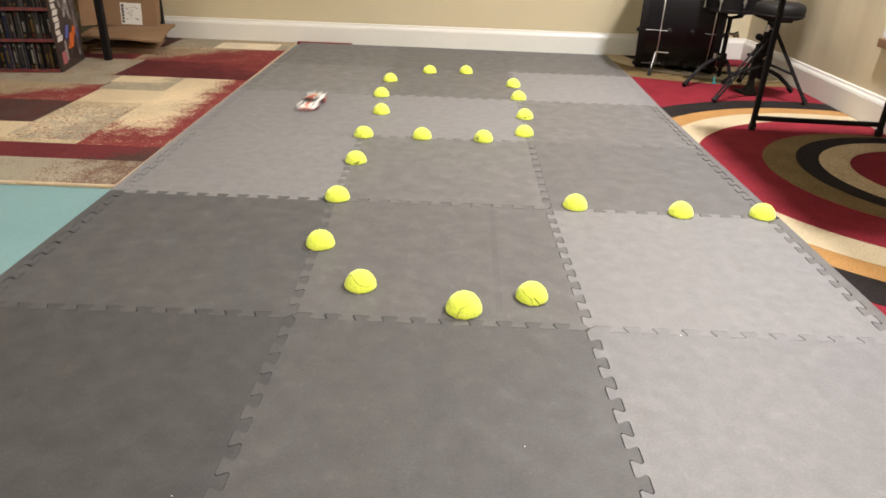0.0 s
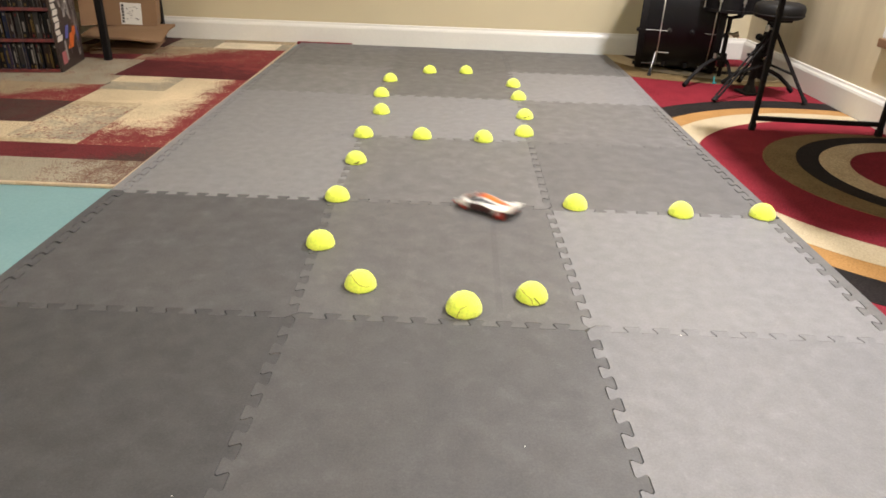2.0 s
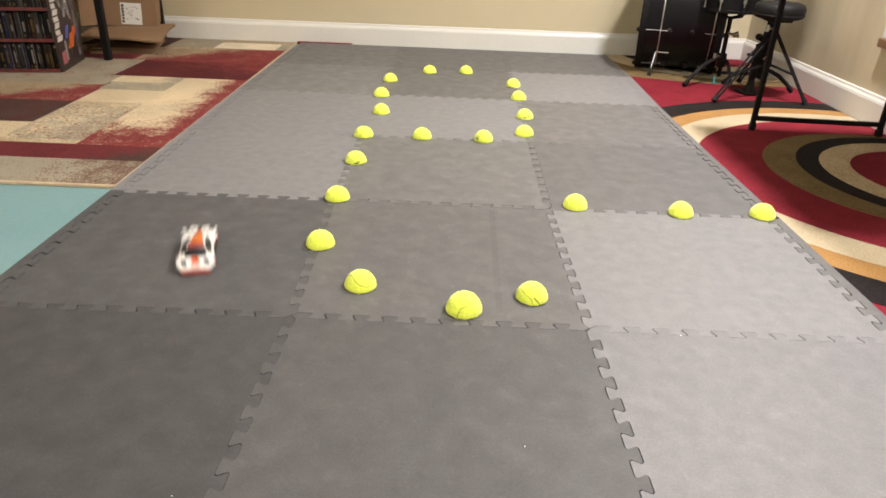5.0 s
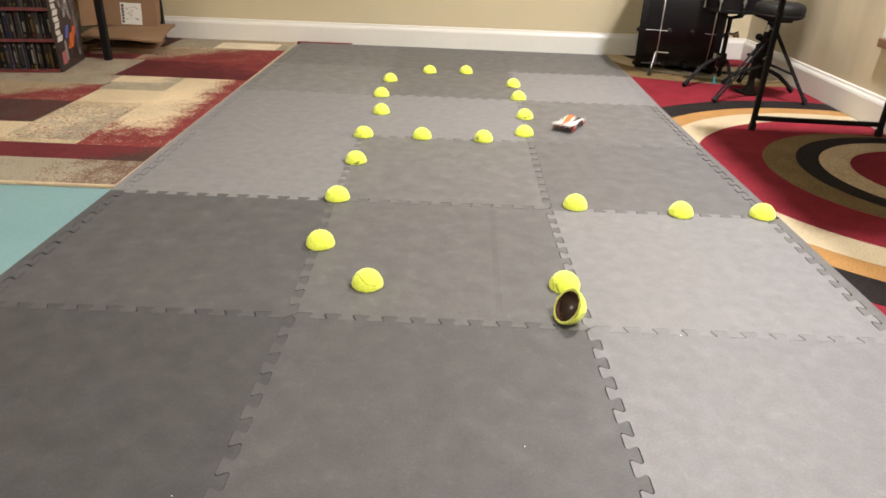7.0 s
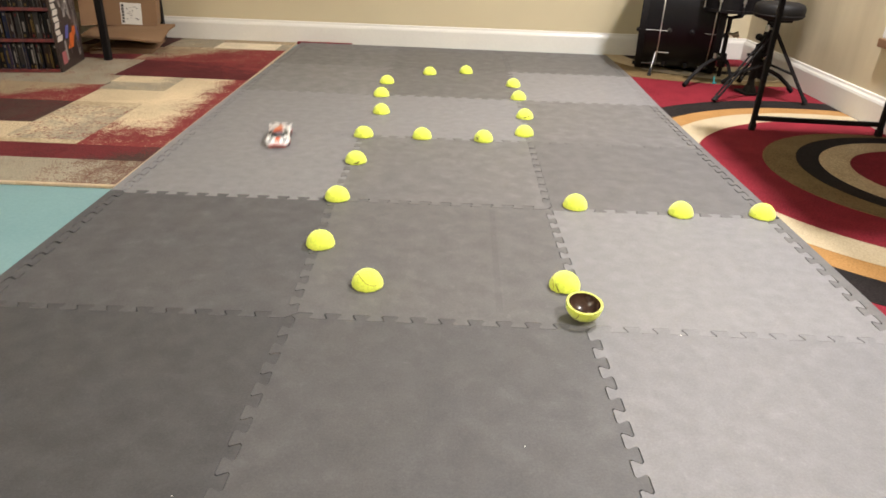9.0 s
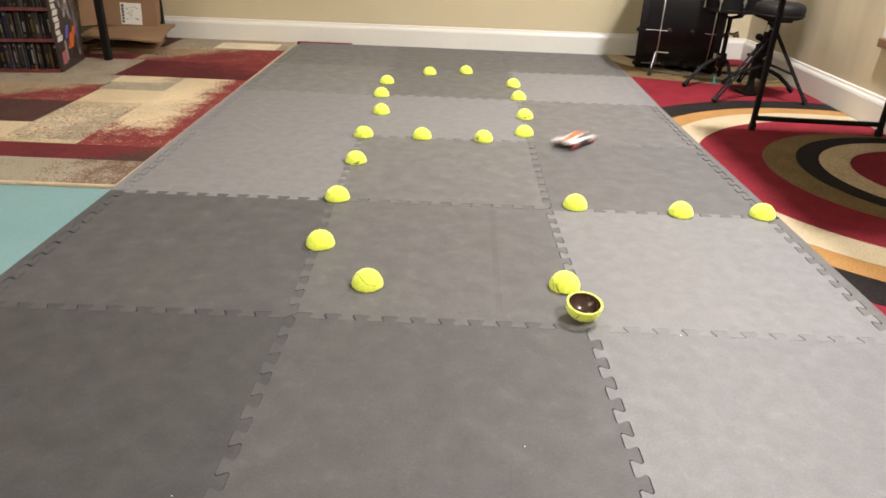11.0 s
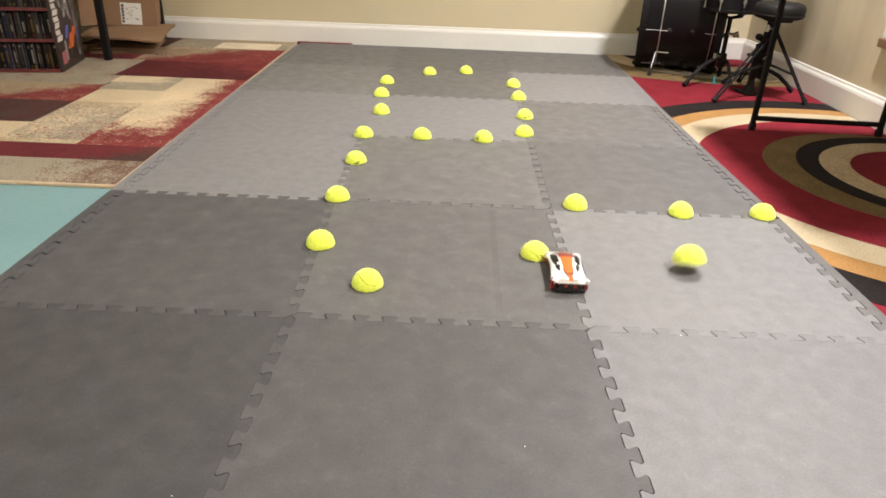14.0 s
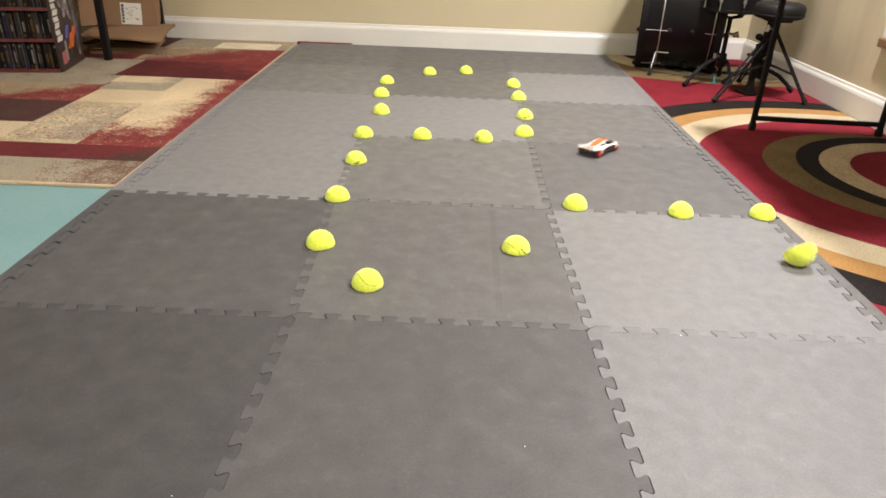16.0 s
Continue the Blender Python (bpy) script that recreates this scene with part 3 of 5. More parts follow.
def ball_half(k, x, y):
    rng = random.Random(100 + k)
    t = thing("ball_half", pose(x, y, 0.0008), "half of a cut yellow-green tennis ball lying dome up", "ball half", "ball halves on the mat")
    wob = [rng.uniform(-1, 1) for _ in range(4)]
    tall = rng.uniform(1.0, 1.10)

    def radius(th, ph):
        return BALL * (1 + 0.012 * wob[0] * math.cos(2 * th) + 0.012 * wob[1] * math.sin(3 * th + wob[2]) * math.cos(ph))

    seg, rings = 60, 18
    bm = bmesh.new()
    grid = []
    for j in range(rings):
        ph = j / rings * math.pi / 2
        row = []
        for i in range(seg):
            th = i * math.tau / seg
            r = radius(th, ph) * (1.0 if j else 0.985) + 0.0007 * noise.noise(Vector((th * 9 * math.cos(ph), ph * 14, k * 3.1)))
            z = r * math.sin(ph) * tall
            if j == 0:
                z += 0.0016 * (0.5 + 0.5 * math.sin(3 * th + 5 * wob[3])) + 0.0006 * math.sin(11 * th + 7 * wob[1])
            row.append(bm.verts.new((r * math.cos(ph) * math.cos(th), r * math.cos(ph) * math.sin(th), z)))
        grid.append(row)
    top = bm.verts.new((0, 0, BALL * tall))
    for a, b in zip(grid, grid[1:]):
        for i in range(seg):
            bm.faces.new((a[i], a[(i + 1) % seg], b[(i + 1) % seg], b[i]))
    for i in range(seg):
        bm.faces.new((grid[-1][i], grid[-1][(i + 1) % seg], top))
    part("felt_shell", bm, FELT, t, smooth=True)
    # rubber inside, with the cut rim
    inner = BALL - 0.0054
    bm = bmesh.new()
    lathe(bm, [(BALL * 0.98, 0.0004), (BALL - 0.0018, 0.0002), (inner, 0.0008)], seg=seg)
    for v in bm.verts:
        n = noise.noise(v.co * 160 + Vector((k * 2.3, 0, 0)))
        v.co = v.co * (1 + 0.025 * n) + Vector((0, 0, 0.0007 * noise.noise(v.co * 240)))
    part("cut_rim", bm, CUT, t)
    bm = bmesh.new()
    lathe(bm, [(inner * math.cos(a), max(0.0008, inner * math.sin(a))) for a in [j * math.pi / 2 / 10 for j in range(10)]] + [(0, inner)], seg=seg)
    part("lining", bm, LINING, t, smooth=True)
    # pressed seam groove and knife slits, drawn on the side they show on
    def along(points):
        run = []
        for (u0, v0), (u1, v1) in zip(points, points[1:]):
            for f in (0.0, 0.25, 0.5, 0.75):
                u, v = u0 + (u1 - u0) * f, v0 + (v1 - v0) * f
                w = math.sqrt(max(0.0, 1 - u * u - v * v))
                p = Vector((u, -0.88 * w + 0.47 * v, 0.47 * w + 0.88 * v)).normalized()
                if p.z > 0.03:
                    run.append(Vector((p.x, p.y, p.z * tall)) * BALL * 0.994)
        return run

    for name, points, width, m, words in ([("seam", p, 0.0007, SEAM, "tan seam line") for p in SEAMS.get(k, ())]
                                          + [("slit", p, 0.0009 if k == 33 else 0.0013, LINING, "dark knife slit") for p in SLITS.get(k, ())]):
        bm = bmesh.new()
        pipe(bm, along(points), width, 6)
        part(name, bm, m, t, words)
    return t


STILL = [(0.384, 2.364), (0.007, 1.817), (0.035, 1.535), (0.005, 1.213), (0.015, 0.931), (0.006, 0.617), (0.013, 0.321), (0.606, 2.102),
         (0.611, 1.854), (0.611, 1.543), (0.588, 1.304), (0.214, 1.221), (0.434, 1.216), (0.671, 0.625), (0.959, 0.6), (1.188, 0.609)]
for number, (bx, by) in enumerate(STILL):
    ball_half(number, bx, by)
MOVED = {name: ball_half(30 + number, 0, 0) for number, name in enumerate(("ten", "three", "one", "twelve", "bowl"))}
MOVED["bowl"].scale = (1.09, 1.09, 1.09)
tagged(MOVED["bowl"], "half of a cut tennis ball, knocked over, dark brown inside")
tagged(MOVED["twelve"], "half of a cut yellow-green tennis ball, pushed along the mat")


# ---------------------------------------------------------------- the toy car
def car_top(x):
    """Height of the car's shell over its length, nose at +0.075, tail at -0.075."""
    keys = [(-0.075, 0.029), (-0.066, 0.0315), (-0.05, 0.0325), (-0.03, 0.0355), (-0.006, 0.041), (0.014, 0.0425), (0.028, 0.0395), (0.042, 0.0315), (0.054, 0.0262), (0.066, 0.0205), (0.075, 0.0135)]
    for (a, za), (b, zb) in zip(keys, keys[1:]):
        if x <= b:
            s = (x - a) / (b - a)
            s = s * s * (3 - 2 * s)
            return za + (zb - za) * s
    return keys[-1][1]


def car_half(x):
    keys = [(-0.075, 0.031), (-0.062, 0.0370), (-0.045, 0.0400), (-0.018, 0.0380), (0.008, 0.0378), (0.032, 0.0400), (0.055, 0.0398), (0.068, 0.036), (0.075, 0.028)]
    for (a, za), (b, zb) in zip(keys, keys[1:]):
        if x <= b:
            s = (x - a) / (b - a)
            s = s * s * (3 - 2 * s)
            return za + (zb - za) * s
    return keys[-1][1]


def car_skin(x, v, lift=0.0):
    """A point of the shell: v from -1 (one sill) over the roof to 1 (the other sill)."""
    w, top = car_half(x), car_top(x)
    sill = 0.010 + 0.0155 * min(1.0, max(0.0, (-0.056 - x) / 0.008))
    shoulder = 0.0255 + 0.003 * math.cos(x * 70)
    for wx in (-0.055, 0.046):
        shoulder += 0.0045 * math.exp(-((x - wx) / 0.016) ** 2)
    shoulder = min(shoulder, top - 0.001)
    a = abs(v)
    if a < 0.5:
        s = a / 0.5
        y = w * 0.62 * s
        z = top - (top - shoulder) * (0.18 * s ** 2 + 0.22 * s ** 6)
    elif a < 0.72:
        s = (a - 0.5) / 0.22
        y = w * (0.62 + 0.34 * s)
        z = top - (top - shoulder) * (0.40 + 0.60 * s ** 1.2)
    else:
        s = (a - 0.72) / 0.28
        y = w * (0.96 + 0.04 * math.sin(s * math.pi))
        z = shoulder + (sill - shoulder) * s
    return Vector((x, math.copysign(y, v), z + lift))


def car_patch(bm, xs, vs, lift=0.0006):
    rows = [[bm.verts.new(car_skin(x, v, lift)) for v in vs] for x in xs]
    for a, b in zip(rows, rows[1:]):
        for i in range(len(vs) - 1):
            bm.faces.new((a[i], a[i + 1], b[i + 1], b[i]))


def steps(a, b, n):
    return [a + (b - a) * k / n for k in range(n + 1)]


WHEELS = []


def race_car():
    car = thing("race_car", pose(0, 0, 0), "small white toy race car with orange stripes and red wheels", "toy car")
    bm = bmesh.new()
    xs = steps(-0.075, 0.075, 40)
    car_patch(bm, xs, steps(-1, 1, 32), 0.0)
    for x in (xs[0], xs[-1]):
        ring = [v for v in bm.verts if abs(v.co.x - x) < 1e-6]
        ring.sort(key=lambda v: math.atan2(v.co.z - 0.015, v.co.y))
        if len(ring) > 2:
            bm.faces.new(ring)
    part("body", bm, CAR_WHITE, car, "glossy white shell", smooth=True)
    bm = bmesh.new()
    block(bm, -0.076, 0.070, -0.033, 0.033, 0.0045, 0.0125, 0.002)
    part("chassis", bm, CAR_BLACK, car, "black underbody")
    bm = bmesh.new()
    block(bm, -0.0750, -0.064, -0.0245, 0.0245, 0.006, 0.0260, 0.0025)
    for k in range(5):
        block(bm, -0.0775, -0.0745, -0.018 + 0.009 * k - 0.001, -0.018 + 0.009 * k + 0.001, 0.006, 0.012)
    part("rear_diffuser", bm, CAR_BLACK, car, "black rear grille")
    # orange stripe: roof and engine cover, hood
    bm = bmesh.new()
    rows = [(-0.055, 0.03), (-0.048, 0.13), (-0.034, 0.20), (-0.012, 0.26), (0.010, 0.29), (0.026, 0.28)]
    grid = [[bm.verts.new(car_skin(x, w * s, 0.0007)) for s in steps(-1, 1, 6)] for x, w in rows]
    for a, b in zip(grid, grid[1:]):
        for i in range(6):
            bm.faces.new((a[i], a[i + 1], b[i + 1], b[i]))
    edge = bmesh.new()
    rows = [(-0.059, 0.02), (-0.050, 0.17), (-0.036, 0.235), (-0.030, 0.235)]
    grid = [[edge.verts.new(car_skin(x, w * s, 0.0005)) for s in steps(-1, 1, 6)] for x, w in rows]
    for a, c in zip(grid, grid[1:]):
        for i in range(6):
            edge.faces.new((a[i], a[i + 1], c[i + 1], c[i]))
    part("stripe_edge", edge, CAR_BLACK, car, "black stripe outline", smooth=True)
    part("roof_stripe", bm, CAR_ORANGE, car, "orange roof stripe", smooth=True)
    bm = bmesh.new()
    car_patch(bm, steps(0.008, 0.0272, 5), steps(-0.36, 0.36, 8), 0.0010)
    part("roof_front", bm, CAR_CANOPY, car, "dark red roof edge over the windscreen", smooth=True)
    bm = bmesh.new()
    rows = [(0.050, 0.13), (0.056, 0.16), (0.064, 0.20), (0.0735, 0.24)]
    grid = [[bm.verts.new(car_skin(x, w * q, 0.0007)) for q in steps(-1, 1, 4)] for x, w in rows]
    for a, b in zip(grid, grid[1:]):
        for i in range(4):
            bm.faces.new((a[i], a[i + 1], b[i + 1], b[i]))
    part("hood_stripe", bm, CAR_HOOD, car, "red-orange hood stripe", smooth=True)
    bm = bmesh.new()
    car_patch(bm, steps(-0.073, -0.056, 4), steps(-0.13, 0.13, 4), 0.0007)
    part("tail_stripe", bm, CAR_ORANGE, car, "orange tail stripe", smooth=True)
    bm = bmesh.new()
    car_patch(bm, steps(0.0275, 0.049, 6), steps(-0.46, 0.46, 10), 0.0006)
    part("windscreen", bm, CAR_BLACK, car, "black windscreen", smooth=True)
    for side in (-1, 1):
        bm = bmesh.new()
        rows = [(-0.038, 0.38, 0.41), (-0.024, 0.37, 0.53), (-0.004, 0.38, 0.62), (0.016, 0.42, 0.65), (0.036, 0.46, 0.62)]
        grid = [[bm.verts.new(car_skin(x, side * (a + (b - a) * s), 0.0007)) for s in steps(0, 1, 4)] for x, a, b in rows]
        for a, b in zip(grid, grid[1:]):
            for i in range(4):
                bm.faces.new((a[i], a[i + 1], b[i + 1], b[i]))
        part("side_window", bm, CAR_BLACK, car, "black side window", smooth=True)
        bm = bmesh.new()
        car_patch(bm, steps(-0.042, 0.032, 10), steps(side * 0.72, side * 0.985, 3), 0.0)
        bmesh.ops.translate(bm, verts=bm.verts, vec=(0, side * 0.0008, 0))
        part("side_skirt", bm, CAR_MAROON, car, "dark red lower side panel", smooth=True)
        bm = bmesh.new()
        block(bm, -0.076, -0.066, side * 0.018 - 0.009, side * 0.018 + 0.009, 0.033, 0.0355, 0.001, pose(0, 0, 0, side * 8, 0, 0))
        block(bm, -0.077, -0.066, side * 0.0345 - 0.0016, side * 0.0345 + 0.0016, 0.0255, 0.0345, 0.0012)
        block(bm, -0.076, -0.069, side * 0.036, side * 0.041, 0.0315, 0.0335, 0.0008)
        part("rear_winglet", bm, CAR_WHITE, car, "white rear wing tip")
        bm = bmesh.new()
        block(bm, -0.0770, -0.0745, side * 0.010 - 0.004, side * 0.010 + 0.004, 0.0185, 0.0205, 0.0008)
        part("tail_light", bm, CAR_RED, car, "red tail light")
        bm = bmesh.new()
        car_patch(bm, steps(0.056, 0.068, 3), steps(side * 0.40, side * 0.60, 3), 0.0007)
        part("headlight", bm, CAR_BLACK, car, "dark headlight", smooth=True)
    bm = bmesh.new()
    block(bm, 0.066, 0.0785, -0.030, 0.030, 0.006, 0.011, 0.0016)
    part("front_splitter", bm, CAR_RED, car, "red-orange front lip")
    # wheels, set in the arches
    for wx in (-0.057, 0.046):
        for side in (-1, 1):
            m = pose(wx, side * 0.0330, 0.0134, 90, 0, 0)
            wheel = new("wheel")
            wheel.parent = car
            wheel.matrix_local = m
            WHEELS.append((wheel, m))
            bm = bmesh.new()
            lathe(bm, [(0.0092, -0.0055), (0.0118, -0.0058), (0.0132, -0.0045), (0.0134, 0.0), (0.0132, 0.0045), (0.0118, 0.0058), (0.0092, 0.0055)], seg=24, close=True)
            part("tyre", bm, TYRE, wheel, "dark red rubber tyre", smooth=True)
            bm = bmesh.new()
            lathe(bm, [(0, -0.0056), (0.003, -0.0058), (0.0035, -0.0048), (0.0088, -0.0048), (0.0100, -0.0060), (0.0100, 0.0060), (0.0088, 0.0048), (0.0035, 0.0048), (0.003, 0.0058), (0, 0.0056)], seg=20)
            for k in range(5):
                a = k * math.tau / 5
                rod(bm, (0.002 * math.cos(a), 0.002 * math.sin(a), 0.0), (0.0098 * math.cos(a), 0.0098 * math.sin(a), 0.0), 0.0062, 0.0058, 6)
            part("rim", bm, CAR_RED, wheel, "red wheel rim")
            # arch lip over the wheel
            bm = bmesh.new()
            prev = None
            for k in range(13 if wx > 0 else 7):
                a = math.pi * k / 12
                ring = []
                for rr, yy in ((0.0148, 0.0402), (0.0160, 0.0402), (0.0160, 0.036), (0.0148, 0.036)):
                    ring.append(bm.verts.new((wx + rr * math.cos(a), side * yy, 0.0135 + rr * math.sin(a) * 0.80)))
                if prev:
                    for i in range(4):
                        bm.faces.new((prev[i], prev[(i + 1) % 4], ring[(i + 1) % 4], ring[i]))
                prev = ring
            part("wheel_arch", bm, CAR_WHITE, car)
    return car


CAR = race_car()
# true proportions: longer and a little wider, the wheels stay round
STRETCH = Matrix.Diagonal((1.15, 0.99, 0.98, 1.0))
for piece in CAR.children:
    if piece.type == "MESH":
        piece.data.transform(STRETCH)
for number, (wheel, m) in enumerate(WHEELS):
    m = Matrix.Translation((m.translation.x * 0.15, m.translation.y * 0.01, 0)) @ m
    wheel.matrix_local = m
    WHEELS[number] = (wheel, m)


# ---------------------------------------------------------------- the corner with the drums
def bass_drum():
    axis = Vector((0.96, -0.28, 0)).normalized()
    m = Matrix.Translation((1.545, 2.73, 0.296)) @ axis.to_track_quat("Z", "Y").to_matrix().to_4x4()
    drum = thing("bass_drum", pose(1.545, 2.73, FLOOR), "glossy black bass drum with chrome rods, standing on the rug", "drum")
    inv = drum.matrix_world.inverted()
    r = 0.288
    bm = bmesh.new()
    lathe(bm, [(r, -0.185), (r, -0.184), (r, 0.184), (r, 0.185), (r - 0.001, 0.1855), (r - 0.008, 0.1855), (r - 0.008, -0.1855), (r - 0.001, -0.1855)], inv @ m, 80, True)
    part("shell", bm, BLACK, drum, "black lacquered shell", smooth=True)
    for s, q in ((-1, -0.098), (1, 0.155)):
        bm = bmesh.new()
        lathe(bm, [(r + 0.004, s * 0.172), (r + 0.017, s * 0.172), (r + 0.018, s * 0.174), (r + 0.018, s * 0.203), (r + 0.017, s * 0.205), (r + 0.004, s * 0.205)], inv @ m, 80, True)
        hoop = part("hoop", bm, BLACK_STEEL, drum, "black hoop")
        bm = bmesh.new()
        lathe(bm, [(r + 0.001, q - 0.0025), (r + 0.004, q - 0.002), (r + 0.004, q + 0.002), (r + 0.001, q + 0.0025)], inv @ m, 56, True)
        part("chrome_bead", bm, CHROME, hoop, "thin chrome ring")
        bm = bmesh.new()
        lathe(bm, [(0, s * 0.192), (r + 0.003, s * 0.190), (r + 0.003, s * 0.186), (0, s * 0.187)], inv @ m, 56)
        part("drum_head", bm, BLACK_VINYL, drum, "black drum head")
    for k in range(8):
        a = k * math.tau / 8 + 0.22
        c, sn = math.cos(a), math.sin(a)
        for s in (-1, 1):
            bm = bmesh.new()
            rod(bm, (c * (r + 0.016), sn * (r + 0.016), s * 0.20), (c * (r + 0.010), sn * (r + 0.010), -0.055 if s < 0 else 0.118), 0.0014)
            bmesh.ops.transform(bm, matrix=inv @ m, verts=bm.verts)
            part("tension_rod", bm, CHROME, drum, "chrome tension rod")
            bm = bmesh.new()
            rod(bm, (c * (r + 0.002), sn * (r + 0.002), s * 0.055), (c * (r + 0.026), sn * (r + 0.026), s * 0.055), 0.013, 0.009)
            bmesh.ops.transform(bm, matrix=inv @ m, verts=bm.verts)
            part("lug", bm, BLACK_STEEL, drum)
            bm = bmesh.new()
            rod(bm, (c * (r + 0.010), sn * (r + 0.010), s * 0.208), (c * (r + 0.026), sn * (r + 0.026), s * 0.208), 0.010, 0.010, 6)
            bmesh.ops.transform(bm, matrix=inv @ m, verts=bm.verts)
            part("claw", bm, BLACK_STEEL, drum)
    # spurs that hold it off the floor, bracket bar along the shell
    side = Vector((-0.28, -0.96, 0))
    for a, b in (((-0.105, 0.222), (1.352, 2.496, -0.003)), ((-0.105, -0.222), (1.46, 3.02, -0.003))):
        bend = Vector((1.545, 2.73, 0.112)) + axis * a[0] + side * a[1]
        b = Vector(b)
        bm = bmesh.new()
        pipe(bm, [inv @ (bend + axis * 0.065), inv @ (bend + axis * 0.03), inv @ bend, inv @ bend.lerp(b, 0.5), inv @ b], 0.0032)
        spur = part("spur", bm, CHROME, drum, "chrome spur leg")
        bm = bmesh.new()
        d = (b - bend).normalized()
        rod(bm, inv @ (b - d * 0.045), inv @ b, 0.007, 0.010)
        part("rubber_foot", bm, BLACK_VINYL, spur)


def tripod(name, label, category, hub, top, feet, low=0.05, brace=True, radius=0.008, material=None, bow=0.0):
    """A stand: centre tube, three double legs with rubber feet, cross braces to a lower collar."""
    x, y, z = hub
    material = material or BLACK_STEEL
    t = thing(name, pose(x, y, FLOOR), label, category)
    o = Vector((x, y, FLOOR))
    bm = bmesh.new()
    rod(bm, Vector((x, y, low)) - o, Vector((x, y, top)) - o, radius * 1.35)
    part("pole", bm, material, t)
    for cz in (z, low + 0.02):
        bm = bmesh.new()
        rod(bm, Vector((x, y, cz - 0.016)) - o, Vector((x, y, cz + 0.016)) - o, radius * 2.6, None, 12)
        part("collar", bm, material, t)
    bm = bmesh.new()
    rod(bm, Vector((x, y, z)) - o, Vector((x - 0.045, y - 0.02, z + 0.004)) - o, 0.005)
    rod(bm, Vector((x - 0.045, y - 0.02, z - 0.010)) - o, Vector((x - 0.045, y - 0.02, z + 0.018)) - o, 0.009)
    part("wing_screw", bm, CHROME, t, "chrome wing screw")
    for fx, fy in feet:
        f = Vector((fx, fy, 0.004))
        h = Vector((x, y, z))
        side = Vector((-(fy - y), fx - x, 0)).normalized() * 0.011
        bm = bmesh.new()
        for s in (-1, 1):
            if bow:
                knee = h.lerp(f, 0.55) + Vector((0, 0, bow))
                pipe(bm, [h + side * s * 0.5 - o, h.lerp(knee, 0.6) + Vector((0, 0, bow * 0.25)) + side * s * 0.5 - o, knee + side * s * 0.5 - o, f.lerp(knee, 0.4) + Vector((0, 0, bow * 0.2)) + side * s * 0.4 - o, f + side * s * 0.4 - o], radius * 0.8)
            else:
                rod(bm, h + side * s - o, f + side * s * 0.8 - o, radius * 0.66, None, 8)
        leg = part("leg", bm, material, t)
        bm = bmesh.new()
        d = (f - h).normalized()
        rod(bm, f - d * 0.03 - o, f - o, 0.009, 0.012)
        part("rubber_foot", bm, BLACK_VINYL, leg)
        if brace:
            bm = bmesh.new()
            mid = h.lerp(f, 0.62)
            for s in (-1, 1):
                rod(bm, Vector((x, y, low + 0.02)) + side * s * 0.6 - o, mid + side * s * 0.6 - o, radius * 0.6, None, 8)
            part("brace", bm, material, t)
    return t, o


